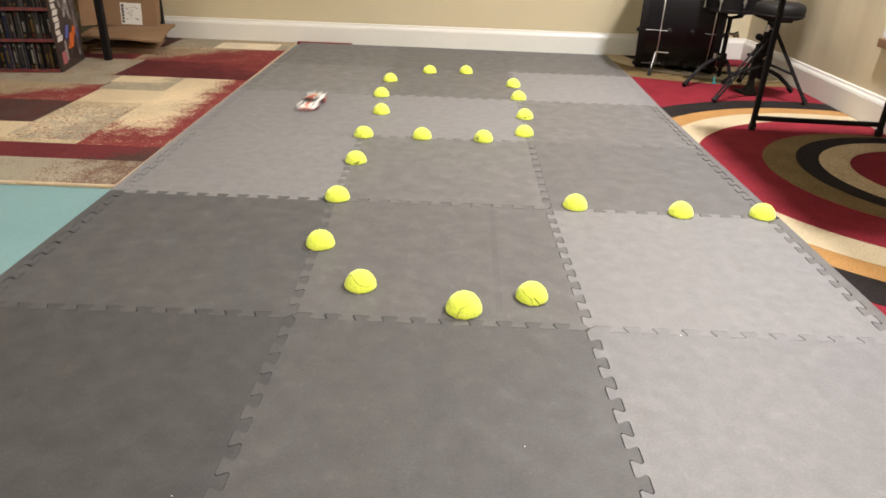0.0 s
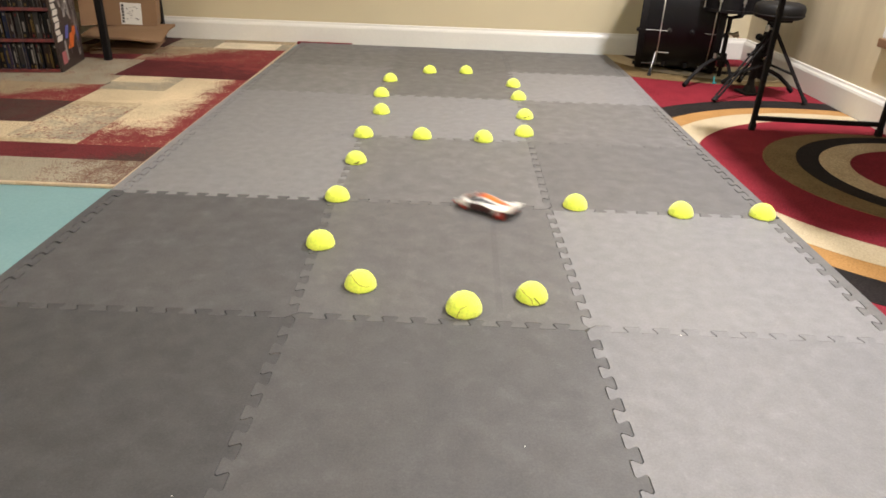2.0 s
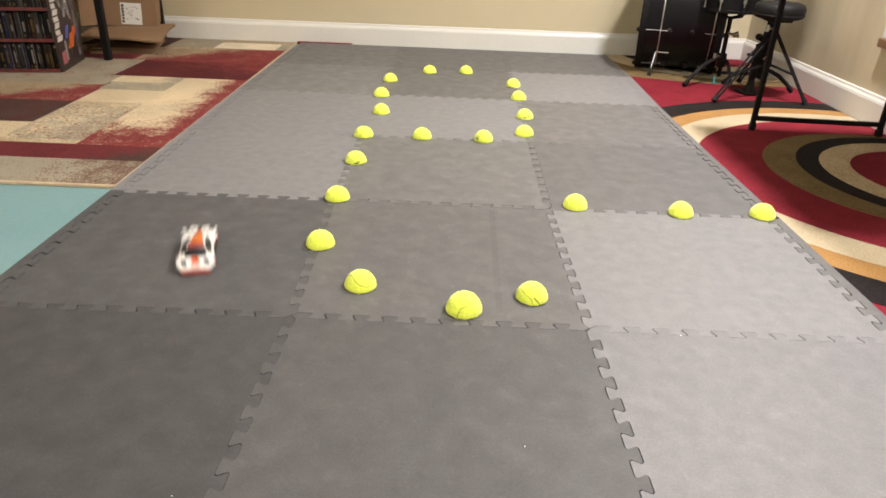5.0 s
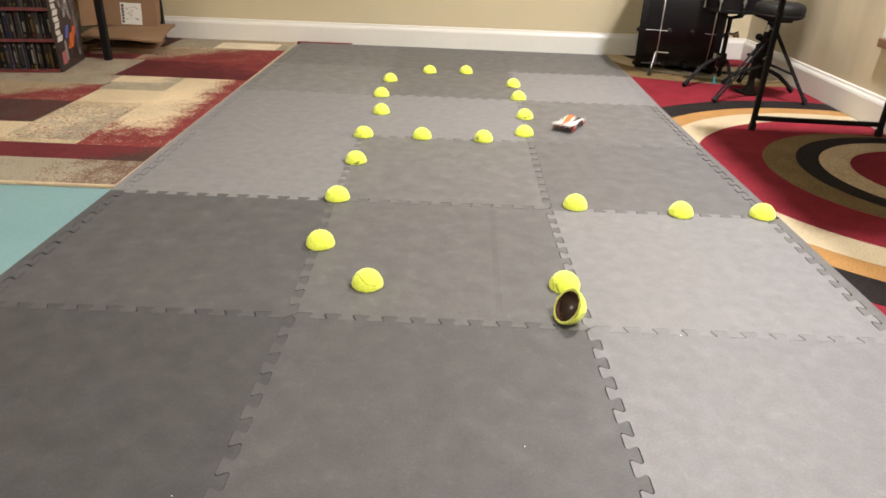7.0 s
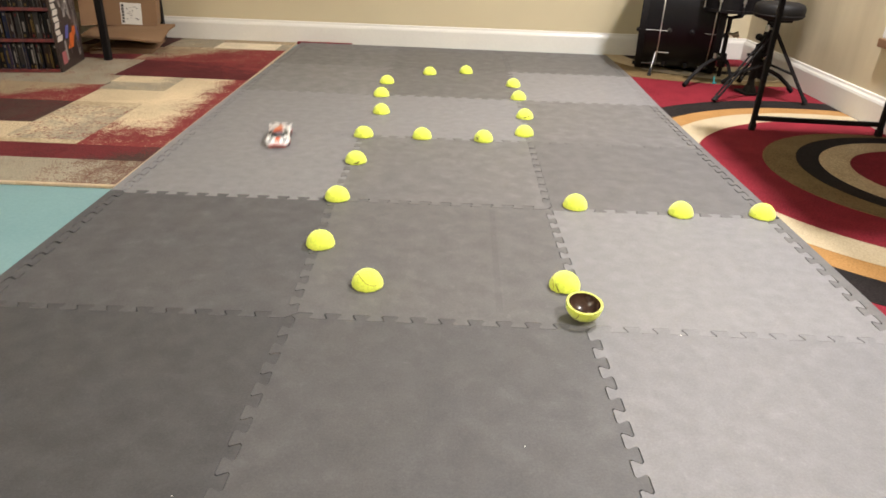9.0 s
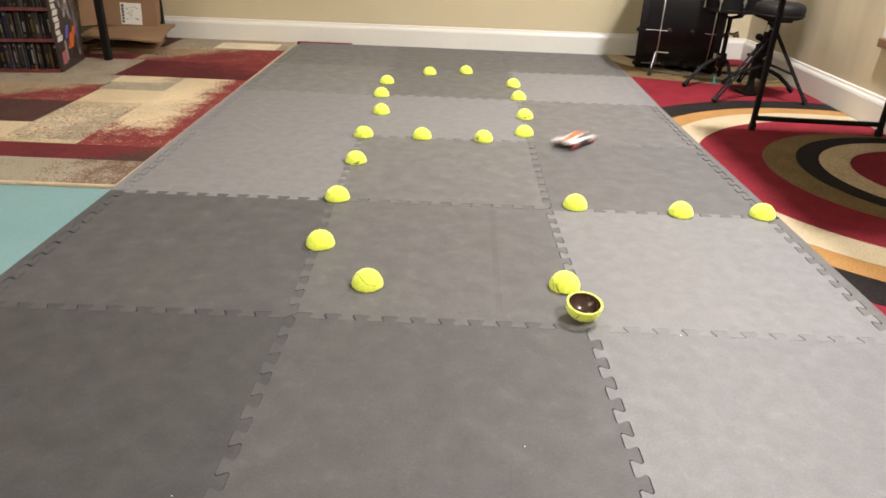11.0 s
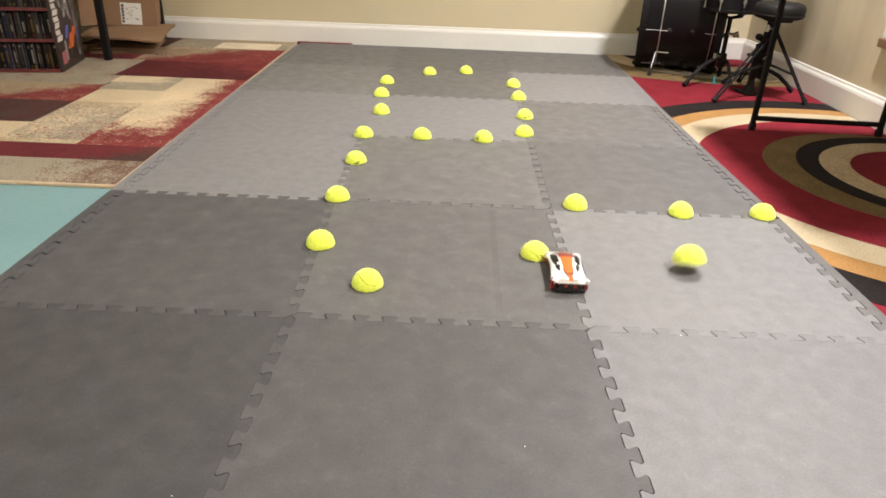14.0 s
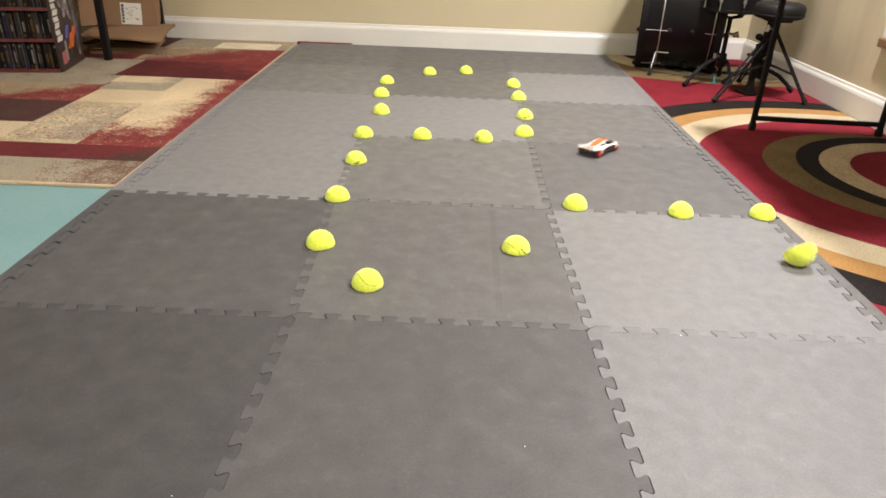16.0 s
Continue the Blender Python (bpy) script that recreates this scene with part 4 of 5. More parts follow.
def drum_corner():
    bass_drum()
    seat, o = tripod("drum_throne", "round black padded drum stool on braced tripod legs", "stool", (1.785, 2.12, 0.305), 0.36,
                     [(1.509, 1.953), (1.936, 1.972), (1.80, 2.42)], 0.13, True, 0.0072)
    bm = bmesh.new()
    lathe(bm, [(0, 0.352), (0.092, 0.352), (0.104, 0.358), (0.109, 0.375), (0.109, 0.398), (0.102, 0.413), (0.085, 0.420), (0, 0.423)], Matrix.Translation((0, 0, -FLOOR)), 40)
    cushion = part("seat", bm, BLACK_VINYL, seat, "padded black vinyl seat", smooth=True)
    bm = bmesh.new()
    lathe(bm, [(0.1095, 0.366), (0.112, 0.369), (0.1095, 0.372)], Matrix.Translation((0, 0, -FLOOR)), 40, True)
    part("piping", bm, BLACK_STEEL, cushion)
    bm = bmesh.new()
    block(bm, -0.05, 0.05, -0.05, 0.05, 0.338 - FLOOR, 0.353 - FLOOR, 0.003)
    rod(bm, (0, 0, 0.29 - FLOOR), (0, 0, 0.345 - FLOOR), 0.019)
    part("seat_clamp", bm, BLACK_STEEL, seat)
    # snare on its stand
    tripod("snare_stand", "black and chrome tripod stand under the snare drum", "drum stand", (1.68, 2.40, 0.125), 0.32,
           [(1.468, 2.266), (1.729, 2.345), (1.74, 2.55)], 0.07, False, 0.008, None, 0.03)
    stand = bpy.data.objects["snare_stand"]
    for k in range(3):
        a = k * math.tau / 3 + 0.5
        bm = bmesh.new()
        pipe(bm, [(0, 0, 0.313 - FLOOR), (0.10 * math.cos(a), 0.10 * math.sin(a), 0.328 - FLOOR), (0.147 * math.cos(a), 0.147 * math.sin(a), 0.337 - FLOOR),
                  (0.147 * math.cos(a), 0.147 * math.sin(a), 0.378 - FLOOR)], 0.006)
        part("basket_arm", bm, BLACK_STEEL, stand)
    bm = bmesh.new()
    rod(bm, (0.012, -0.05, 0.238 - FLOOR), (0.034, -0.05, 0.242 - FLOOR), 0.012, 0.016, 14)
    rod(bm, (0, 0, 0.24 - FLOOR), (0.02, -0.05, 0.24 - FLOOR), 0.006)
    part("knob", bm, BRASS, stand, "pale metal adjusting knob")
    snare = thing("snare_drum", pose(1.68, 2.40, 0.343), "black snare drum with chrome hoops on a stand", "drum")
    bm = bmesh.new()
    lathe(bm, [(0, 0.001), (0.128, 0.001), (0.13, 0.006), (0.13, 0.125), (0.125, 0.13), (0, 0.13)], None, 44)
    part("shell", bm, BLACK, snare)
    for z in (0.004, 0.118):
        bm = bmesh.new()
        lathe(bm, [(0.130, z), (0.139, z), (0.140, z + 0.012), (0.130, z + 0.012)], None, 44, True)
        part("hoop", bm, BLACK_STEEL, snare)
    for k in range(8):
        a = k * math.tau / 8
        bm = bmesh.new()
        c, s = math.cos(a) * 0.138, math.sin(a) * 0.138
        rod(bm, (c, s, 0.01), (c, s, 0.125), 0.003)
        rod(bm, (c, s, 0.05), (c, s, 0.085), 0.008)
        part("lug", bm, CHROME, snare, "chrome lug and rod")
    # hi-hat stand with its pedal plate
    hat, o = tripod("hi_hat_stand", "black hi-hat stand with a foot pedal", "cymbal stand", (1.83, 2.27, 0.10), 0.80,
                    [(1.982, 2.215), (1.69, 2.36), (1.95, 2.50)], 0.05, False, 0.011, None, 0.022)
    bm = bmesh.new()
    for dx, dy in ((-0.045, -0.03), (0.032, -0.02)):
        pipe(bm, [(dx, dy, 0.13), (dx * 0.8, dy * 0.8, 0.24), (dx * 0.2, dy * 0.2, 0.40)], 0.0055)
    part("pull_rod", bm, BLACK_STEEL, hat)
    bm = bmesh.new()
    block(bm, -0.055, 0.045, -0.014, 0.014, 0.118, 0.136, 0.004, pose(0, 0, 0, 0, 0, 20))
    part("cross_brace", bm, BLACK_STEEL, hat)
    for k, (dx, dy, dz) in enumerate(((-0.03, -0.03, 0.21), (0.02, -0.03, 0.25), (-0.012, -0.03, 0.16))):
        bm = bmesh.new()
        rod(bm, (dx, dy, dz), (dx + 0.004, dy - 0.012, dz + 0.014), 0.005, 0.004, 8)
        part("clamp_screw", bm, CHROME, hat, "small chrome clamp screw")
    bm = bmesh.new()
    rod(bm, (0, 0, 0.8), (0, 0, 0.92), 0.004)
    lathe(bm, [(0, 0.862), (0.03, 0.862), (0.05, 0.852), (0.165, 0.838), (0.165, 0.8365), (0.05, 0.850), (0, 0.859)], None, 36)
    part("cymbal", bm, BRASS, hat, "brass hi-hat cymbal")
    # bass drum pedal
    pedal = thing("drum_pedal", pose(1.752, 2.165, RUG_TOP, 0, 0, 8), "black steel bass drum pedal on the rug", "drum pedal")
    bm = bmesh.new()
    block(bm, -0.040, 0.034, -0.045, 0.07, 0.0, 0.010, 0.003)
    part("base_plate", bm, BLACK_STEEL, pedal)
    bm = bmesh.new()
    lathe(bm, [(0, 0.010), (0.034, 0.010), (0.030, 0.024), (0.019, 0.044), (0.014, 0.070), (0, 0.070)], None, 16)
    part("footboard", bm, BLACK_VINYL, pedal)
    bm = bmesh.new()
    block(bm, -0.014, 0.014, -0.009, 0.011, 0.06, 0.235, 0.004)
    part("upright", bm, BLACK_STEEL, pedal)
    bm = bmesh.new()
    rod(bm, (-0.05, 0.0, 0.185), (0.055, 0.0, 0.185), 0.007)
    rod(bm, (0.03, 0.0, 0.185), (0.035, 0.06, 0.25), 0.004)
    rod(bm, (0.035, 0.05, 0.25), (0.036, 0.085, 0.255), 0.014, 0.016, 14)
    part("beater", bm, BLACK_STEEL, pedal)
    tag = thing("drum_key", pose(1.652, 2.36, RUG_TOP + 0.0012, 0, 0, 30), "small teal plastic drum key on the rug", "drum key")
    bm = bmesh.new()
    rod(bm, (-0.004, 0, 0.003), (0.004, 0.012, 0.034), 0.004, 0.003, 10)
    block(bm, -0.012, 0.012, -0.004, 0.004, 0.0, 0.007, 0.002)
    part("grip", bm, KEY_TEAL, tag)


def frame_stand():
    """Square-tube frame that stands near the wall: two legs, a low rail, a top rail, an added board."""
    t = thing("steel_frame_stand", pose(1.514, 1.517, RUG_TOP), "black steel-tube frame on the rug, with an added unseen shading board on top", "table")
    w = 0.0092
    for lx, ly in ((0, 0), (0.488, -0.027)):
        bm = bmesh.new()
        block(bm, lx - w, lx + w, ly - w, ly + w, 0.004, 0.74, 0.003)
        leg = part("leg", bm, BLACK_STEEL, t)
        bm = bmesh.new()
        block(bm, lx - w - 0.002, lx + w + 0.002, ly - w - 0.002, ly + w + 0.002, 0, 0.028, 0.003)
        part("end_cap", bm, BLACK_VINYL, leg)
    for z, name in ((0.048, "low_rail"), (0.722, "top_rail")):
        bm = bmesh.new()
        block(bm, w, 0.488 - w, -0.008, 0.008, z - 0.009, z + 0.009, 0.002, pose(0, 0, 0, 0, 0, -3.17))
        part(name, bm, BLACK_STEEL, t)
    # unseen board, added above the view to cast the shadow on the ring rug
    bm = bmesh.new()
    block(bm, -0.10, 0.53, -1.35, 0.01, 0.741, 0.765, 0.004)
    part("board_top", bm, BLACK_STEEL, t)


def wall_panel():
    t = thing("wall_panel", pose(X1, 1.36, 0.30), "pale panel with a brown wooden lower edge on the wall", "wall panel")
    bm = bmesh.new()
    block(bm, -0.02, -0.001, -0.34, 0.385, 0.035, 0.75, 0.004)
    part("board", bm, PANEL, t)
    bm = bmesh.new()
    block(bm, -0.03, -0.001, -0.345, 0.390, 0.0, 0.034, 0.004)
    part("ledge", bm, WOOD, t, "brown wooden ledge")


# ---------------------------------------------------------------- the corner with the shelf and the cartons
def media_rack():
    m = pose(-1.506, 2.035, RUG_TOP + 0.0015, 0, 0, 10.5)
    rack = thing("media_rack", m, "dark printed storage rack with red shelf edges, full of slim cases", "shelf unit")
    W, D, H, T = 0.62, 0.33, 0.83, 0.012
    for name, ext in (("side_panel", (-T, 0, 0, D, 0, H)), ("side_panel", (-W, -W + T, 0, D, 0, H)), ("back_panel", (-W + T, -T, D - 0.008, D, 0.0, H)),
                      ("top_panel", (-W, 0, 0, D, H, H + T))):
        bm = bmesh.new()
        block(bm, *ext, 0.002)
        part(name, bm, CASE_DARK, rack)
    for k in range(6):
        z = 0.004 + 0.136 * k
        bm = bmesh.new()
        block(bm, -W + T, -T, 0.004, D - 0.009, z, z + 0.008, 0.001)
        board = part("shelf", bm, CASE_DARK, rack)
        bm = bmesh.new()
        block(bm, -W + T, -T, -0.002, 0.0035, z - 0.003, z + 0.012, 0.001)
        part("shelf_edge", bm, SHELF_RED, board, "worn red shelf edge")
    # printed picture on the side
    rng = random.Random(12)

    def print_shape(y0, y1, z0, z1, colour, lean=0.0):
        bm = bmesh.new()
        vs = [(y0, z0), (y1, z0), (y1 + lean, z1), (y0 + lean, z1)]
        for x in (0.0006, 0.0016):
            for y, z in vs:
                bm.verts.new((x, y, z))
        bm.verts.ensure_lookup_table()
        v = bm.verts
        bm.faces.new((v[4], v[5], v[6], v[7]))
        for i in range(4):
            bm.faces.new((v[i], v[(i + 1) % 4], v[4 + (i + 1) % 4], v[4 + i]))
        part("printed_shape", bm, ART[colour], rack)

    for k in range(9):
        z = 0.135 + 0.029 * k
        print_shape(0.006 + 0.004 * (k % 2), 0.072 - 0.006 * (k % 3), z, z + 0.0235 - 0.002 * (k % 2), "white", 0.012 - 0.02 * (k % 2))
    print_shape(0.03, 0.085, 0.03, 0.085, "pink")
    print_shape(0.13, 0.20, 0.085, 0.150, "orange", 0.05)
    print_shape(0.20, 0.25, 0.135, 0.175, "orange", 0.03)
    print_shape(0.11, 0.15, 0.135, 0.19, "blue", 0.03)
    print_shape(0.27, 0.30, 0.10, 0.17, "blue", -0.01)
    for k in range(58):
        y, z = rng.uniform(0.085, 0.29), rng.uniform(0.02, 0.5)
        if abs(z - 0.125) < 0.06 and y < 0.25:
            z += 0.12
        print_shape(y, y + rng.uniform(0.008, 0.03), z, z + rng.uniform(0.03, 0.09), rng.choice(("grey", "steel", "grey", "dim", "steel", "dim")), rng.uniform(-0.04, 0.04))
    # slim cases on the shelves
    for k in range(3):
        x = -T - 0.004
        z = 0.004 + 0.136 * k + 0.0085
        while x > -0.42:
            w = rng.uniform(0.008, 0.026)
            h = rng.uniform(0.108, 0.123)
            dp = rng.uniform(0.10, 0.14)
            rng.random()
            y = rng.uniform(0.010, 0.03)
            spine = rng.choice((0, 0, 0, 1, 1, 0, 2, 0, 3, 1, 0, 7))
            c = thing("slim_case", m @ pose(x - w / 2, y, z, 0, 0, 0), "slim plastic case with a dark printed spine, on a shelf", "case", "cases on the shelves")
            bm = bmesh.new()
            block(bm, -w / 2, w / 2, 0, dp, 0, h, 0.0012)
            part("cover", bm, SPINES[spine], c)
            for low, high, mark in ((0.06, 0.16, rng.choice((3, 4, 5, 1))), (rng.uniform(0.2, 0.3), rng.uniform(0.5, 0.75), rng.choice((6, 2, 5, 6, 7))), (0.84, 0.93, rng.choice((6, 4, 2)))):
                if rng.random() < 0.3:
                    continue
                bm = bmesh.new()
                off = rng.uniform(-0.16, 0.16) * w
                block(bm, off - w * 0.17, off + w * 0.17, -0.0012, 0.002, h * low, h * high, 0.0003)
                part("spine_label", bm, SPINES[mark], c)
            # highlight along the case edge, painted as a thin gold or silver line
            if rng.random() < 0.5:
                bm = bmesh.new()
                block(bm, w * 0.36, w * 0.46, -0.0010, 0.002, h * 0.03, h * 0.97, 0.0003)
                part("hinge_line", bm, SPINES[rng.choice((5, 6, 6))], c, "pale line painted as a glint on the case edge")
            x -= w + rng.uniform(0.001, 0.006)


def side_table():
    t = thing("side_table", pose(-1.87, 2.70, RUG_TOP + 0.0015), "dark table with slim black legs over stored cartons", "table")
    for lx, ly in ((0.426, -0.343), (0.437, 0.345), (-0.43, -0.343), (-0.43, 0.345)):
        bm = bmesh.new()
        block(bm, lx - 0.016, lx + 0.016, ly - 0.016, ly + 0.016, 0, 0.66, 0.003)
        part("leg", bm, BLACK_STEEL, t)
    for y in (-0.343, 0.345):
        bm = bmesh.new()
        block(bm, -0.41, 0.40, y - 0.010, y + 0.010, 0.60, 0.66, 0.002)
        part("apron", bm, BLACK_STEEL, t)
    bm = bmesh.new()
    block(bm, -0.46, 0.46, -0.375, 0.375, 0.661, 0.685, 0.004)
    part("tabletop", bm, WOOD, t, "brown wooden top")


def carton():
    m = pose(-1.525, 2.72, 0.108, 0, 3.6, 17.5)
    t = thing("carton", m, "brown cardboard carton with a white shipping label on cartons", "box")
    w, d, h, s = 0.188, 0.26, 0.30, 0.003
    faces = (("front_wall", (-0.10, w, 0, s, 0, h)), ("back_wall", (-w, w, d - s, d, 0, h)), ("side_wall", (-w, -w + s, s, d - s, 0, h)),
             ("side_wall", (w - s, w, s, d - s, 0, h)), ("bottom_wall", (-w + s, w - s, s, d - s, 0.0, s)))
    for name, ext in faces:
        bm = bmesh.new()
        block(bm, *ext, 0.0008)
        part(name, bm, CARD, t)
    for s_, y0 in ((1, 0.0), (-1, d)):
        bm = bmesh.new()
        block(bm, -w, w, 0, d / 2 - 0.002, 0, 0.003, 0.0008, Matrix.Translation((0, y0, h + 0.001)) @ pose(0, 0, 0, s_ * 4 if s_ > 0 else 176, 0, 0))
        part("flap", bm, CARD, t)
    bm = bmesh.new()
    block(bm, -0.115, 0, -0.0015, 0.0015, -0.004, h, 0.0008, Matrix.Translation((-0.1005, -0.001, 0.006)) @ pose(0, 0, 0, 0, 0, 42))
    part("flap", bm, CARD, t)
    bm = bmesh.new()
    block(bm, 0.006, 0.112, -0.0012, -0.0002, 0.012, 0.125, 0.0003)
    label = part("shipping_label", bm, PAPER, t, "white paper label with black marks")
    rng = random.Random(5)
    marks = [(0.011 + 0.001 * (k % 2), 0.024, 0.020 + 0.0165 * k, 0.032 + 0.0165 * k + rng.uniform(-0.003, 0.002), INK) for k in range(6)]
    for k in range(16):
        x, z = rng.uniform(0.036, 0.088), rng.uniform(0.035, 0.105)
        marks.append((x, x + rng.uniform(0.004, 0.014), z, z + rng.uniform(0.002, 0.006), ART["grey"] if k % 3 else ART["steel"]))
    for k, (x0, x1, z0, z1, ink) in enumerate(marks):
        bm = bmesh.new()
        block(bm, x0, x1, -0.0016 - 0.00004 * k, -0.0013, z0, z1)
        part("print_bar", bm, ink, label)


def flat_cartons():
    rng = random.Random(9)
    # two loose sheets below, two narrower ones set back, one wide board on top that sags at its front edge
    plan = [(0.31, 0.34, 0.02, 0.008), (0.33, 0.32, 0.03, 0.014), (0.27, 0.20, 0.12, 0.027), (0.26, 0.19, 0.125, 0.029), (0.40, 0.35, -0.01, 0.014)]
    z = RUG_TOP + 0.0015
    for k, (w, d, back, th) in enumerate(plan):
        top = k == 4
        t = thing("flattened_carton", pose(-1.45 if top else -1.49, 2.675 + back, z, 0, 0, 13 + rng.uniform(-4, 4)),
                  "flattened brown cardboard carton in a low stack", "flattened box", "stack of flattened cartons")
        for n in range(2):
            bm = bmesh.new()
            zz = n * th * 0.62
            block(bm, -w / 2, w / 2, -d / 2, d / 2, zz, zz + 0.0035)
            bmesh.ops.subdivide_edges(bm, edges=bm.edges[:], cuts=5, use_grid_fill=True)
            for v in bm.verts:
                front = max(0.0, 0.15 - v.co.y / d)
                if top:
                    v.co.z += 0.016 - 0.05 * front ** 2 * (1.0 + 1.3 * v.co.x / w) + 0.004 * math.sin(v.co.x * 21 + 1) * front - (0.004 * n * front)
                else:
                    v.co.z += 0.3 * th * n * front * math.cos(v.co.x * 9 + k)
            part("panel", bm, CARD, t)
        bm = bmesh.new()
        block(bm, -w / 2, w / 2, d / 2 - 0.004, d / 2, 0.0036 + (0.016 if top else 0.0), th * 0.62 - 0.0001 + (0.016 if top else 0.0))
        part("fold", bm, CARD, t)
        z += th + 0.0012


def lint():
    for x, y, s in ((0.445, -0.341, 0.0015), (-0.046, -0.464, 0.0015), (0.779, -0.014, 0.0026)):
        t = thing("lint_speck", pose(x, y, 0.0005), "tiny white speck of lint on the mat", "lint", "lint specks")
        bm = bmesh.new()
        bmesh.ops.create_icosphere(bm, subdivisions=1, radius=s, matrix=Matrix.Diagonal((1, 0.6, 0.3, 1)))
        part("fluff", bm, PAPER, t)


drum_corner()
frame_stand()
wall_panel()
media_rack()
side_table()
carton()
flat_cartons()
lint()


# ---------------------------------------------------------------- what moves
def motions():
    car_rows = [
        (0, -0.256, 1.601, -94),
        (0.1, -0.278, 1.355, -98),
        (0.2, -0.295, 1.106, -95),
        (0.3, -0.301, 0.816, -95),
        (0.4, -0.308, 0.516, -90),
        (0.5, -0.284, 0.230, -79),
        (0.6, -0.184, -0.035, -58),
        (0.7, -0.028, -0.229, -43),
        (0.8, 0.165, -0.364, -31),
        (0.9, 0.365, -0.416, -13),
        (1, 0.576, -0.415, 7),
        (1.1, 0.749, -0.356, 30),
        (1.2, 0.885, -0.237, 44),
        (1.3, 0.983, -0.079, 69),
        (1.4, 1.017, 0.105, 92),
        (1.5, 0.988, 0.263, 121),
        (1.6, 0.898, 0.395, 133),
        (1.7, 0.781, 0.458, 159),
        (1.8, 0.652, 0.477, 179),
        (2, 0.421, 0.576, 144),
        (2.2, 0.346, 0.806, 91),
        (2.4, 0.458, 0.958, 44),
        (2.6, 0.631, 1.081, 41),
        (2.8, 0.817, 1.292, 49),
        (3, 1.002, 1.563, 57),
        (3.2, 1.059, 1.906, 96),
        (3.4, 0.923, 2.233, 133),
        (3.5, 0.801, 2.357, 151),
        (3.6, 0.642, 2.425, 154),
        (3.7, 0.481, 2.489, 175),
        (3.8, 0.293, 2.504, 191),
        (3.9, 0.147, 2.498, 199),
        (4, 0.002, 2.445, 199),
        (4.1, -0.133, 2.389, 218),
        (4.2, -0.226, 2.256, 247),
        (4.5, -0.281, 1.533, 267),
        (4.75, -0.306, 0.760, 265),
        (5, -0.250, 0.234, 285),
        (5.15, -0.166, 0.059, 305),
        (5.3, -0.036, -0.040, 325),
        (5.45, 0.142, -0.081, 356),
        (5.6, 0.320, -0.053, 376),
        (5.75, 0.444, 0.039, 408),
        (5.9, 0.495, 0.162, 439),
        (6.1, 0.491, 0.331, 454),
        (6.3, 0.472, 0.530, 459),
        (6.4, 0.469, 0.657, 450),
        (6.5, 0.474, 0.772, 447),
        (6.7, 0.562, 1.081, 413),
        (6.9, 0.720, 1.315, 412),
        (7, 0.776, 1.438, 423),
        (7.1, 0.816, 1.596, 440),
        (7.3, 0.826, 1.943, 455),
        (7.5, 0.732, 2.303, 479),
        (7.7, 0.535, 2.500, 520),
        (7.9, 0.276, 2.448, 572),
        (8.1, 0.127, 2.325, 595),
        (8.3, -0.012, 2.189, 594),
        (8.4, -0.082, 2.086, 594),
        (8.5, -0.170, 1.974, 598),
        (8.6, -0.255, 1.845, 610),
        (8.7, -0.295, 1.682, 614),
        (8.8, -0.308, 1.493, 623),
        (8.9, -0.300, 1.321, 637),
        (9, -0.276, 1.122, 639),
        (9.1, -0.260, 0.892, 632),
        (9.2, -0.241, 0.623, 629),
        (9.3, -0.223, 0.312, 639),
        (9.4, -0.142, 0.038, 660),
        (9.5, -0.013, -0.167, 675),
        (9.6, 0.157, -0.306, 688),
        (9.7, 0.333, -0.370, 707),
        (9.8, 0.524, -0.371, 728),
        (9.92, 0.706, -0.292, 755),
        (10.05, 0.831, -0.143, 777),
        (10.2, 0.896, 0.063, 809),
        (10.35, 0.851, 0.288, 840),
        (10.5, 0.685, 0.431, 868),
        (10.62, 0.523, 0.543, 864),
        (10.74, 0.450, 0.750, 809),
        (10.86, 0.559, 0.942, 762),
        (11, 0.765, 1.215, 769),
        (11.15, 0.948, 1.521, 780),
        (11.3, 1.036, 1.829, 796),
        (11.5, 0.980, 2.243, 834),
        (11.7, 0.725, 2.615, 871),
        (11.9, 0.318, 2.753, 904),
        (12, 0.108, 2.760, 912),
        (12.1, -0.084, 2.684, 927),
        (12.2, -0.243, 2.567, 952),
        (12.3, -0.358, 2.448, 970),
        (12.4, -0.409, 2.193, 982),
        (12.5, -0.417, 1.976, 990),
        (12.6, -0.409, 1.713, 989),
        (12.7, -0.409, 1.460, 988),
        (12.8, -0.403, 1.201, 989),
        (12.9, -0.404, 0.890, 987),
        (13, -0.389, 0.619, 1000),
        (13.1, -0.301, 0.343, 1016),
        (13.2, -0.160, 0.127, 1030),
        (13.3, 0.015, -0.026, 1043),
        (13.4, 0.196, -0.089, 1061),
        (13.5, 0.371, -0.096, 1080),
        (13.6, 0.506, -0.037, 1107),
        (13.7, 0.563, 0.038, 1129),
        (13.8, 0.586, 0.119, 1152),
        (13.9, 0.589, 0.174, 1160),
        (14, 0.584, 0.217, 1169),
        (14.1, 0.578, 0.248, 1176),
        (14.2, 0.580, 0.262, 1177),
        (14.4, 0.577, 0.262, 1177),
        (14.6, 0.578, 0.265, 1177),
        (14.8, 0.575, 0.273, 1179),
        (15, 0.552, 0.359, 1192),
        (15.2, 0.526, 0.461, 1188),
        (15.4, 0.524, 0.658, 1165),
        (15.6, 0.607, 0.842, 1139),
        (15.8, 0.714, 0.996, 1130),
        (15.9, 0.782, 1.069, 1129),
        (16, 0.837, 1.145, 1130),
    ]
    ball_ten = [(0, 0.134, 0.130), (5.4, 0.134, 0.130), (5.5, 0.148, 0.136), (16, 0.148, 0.136)]
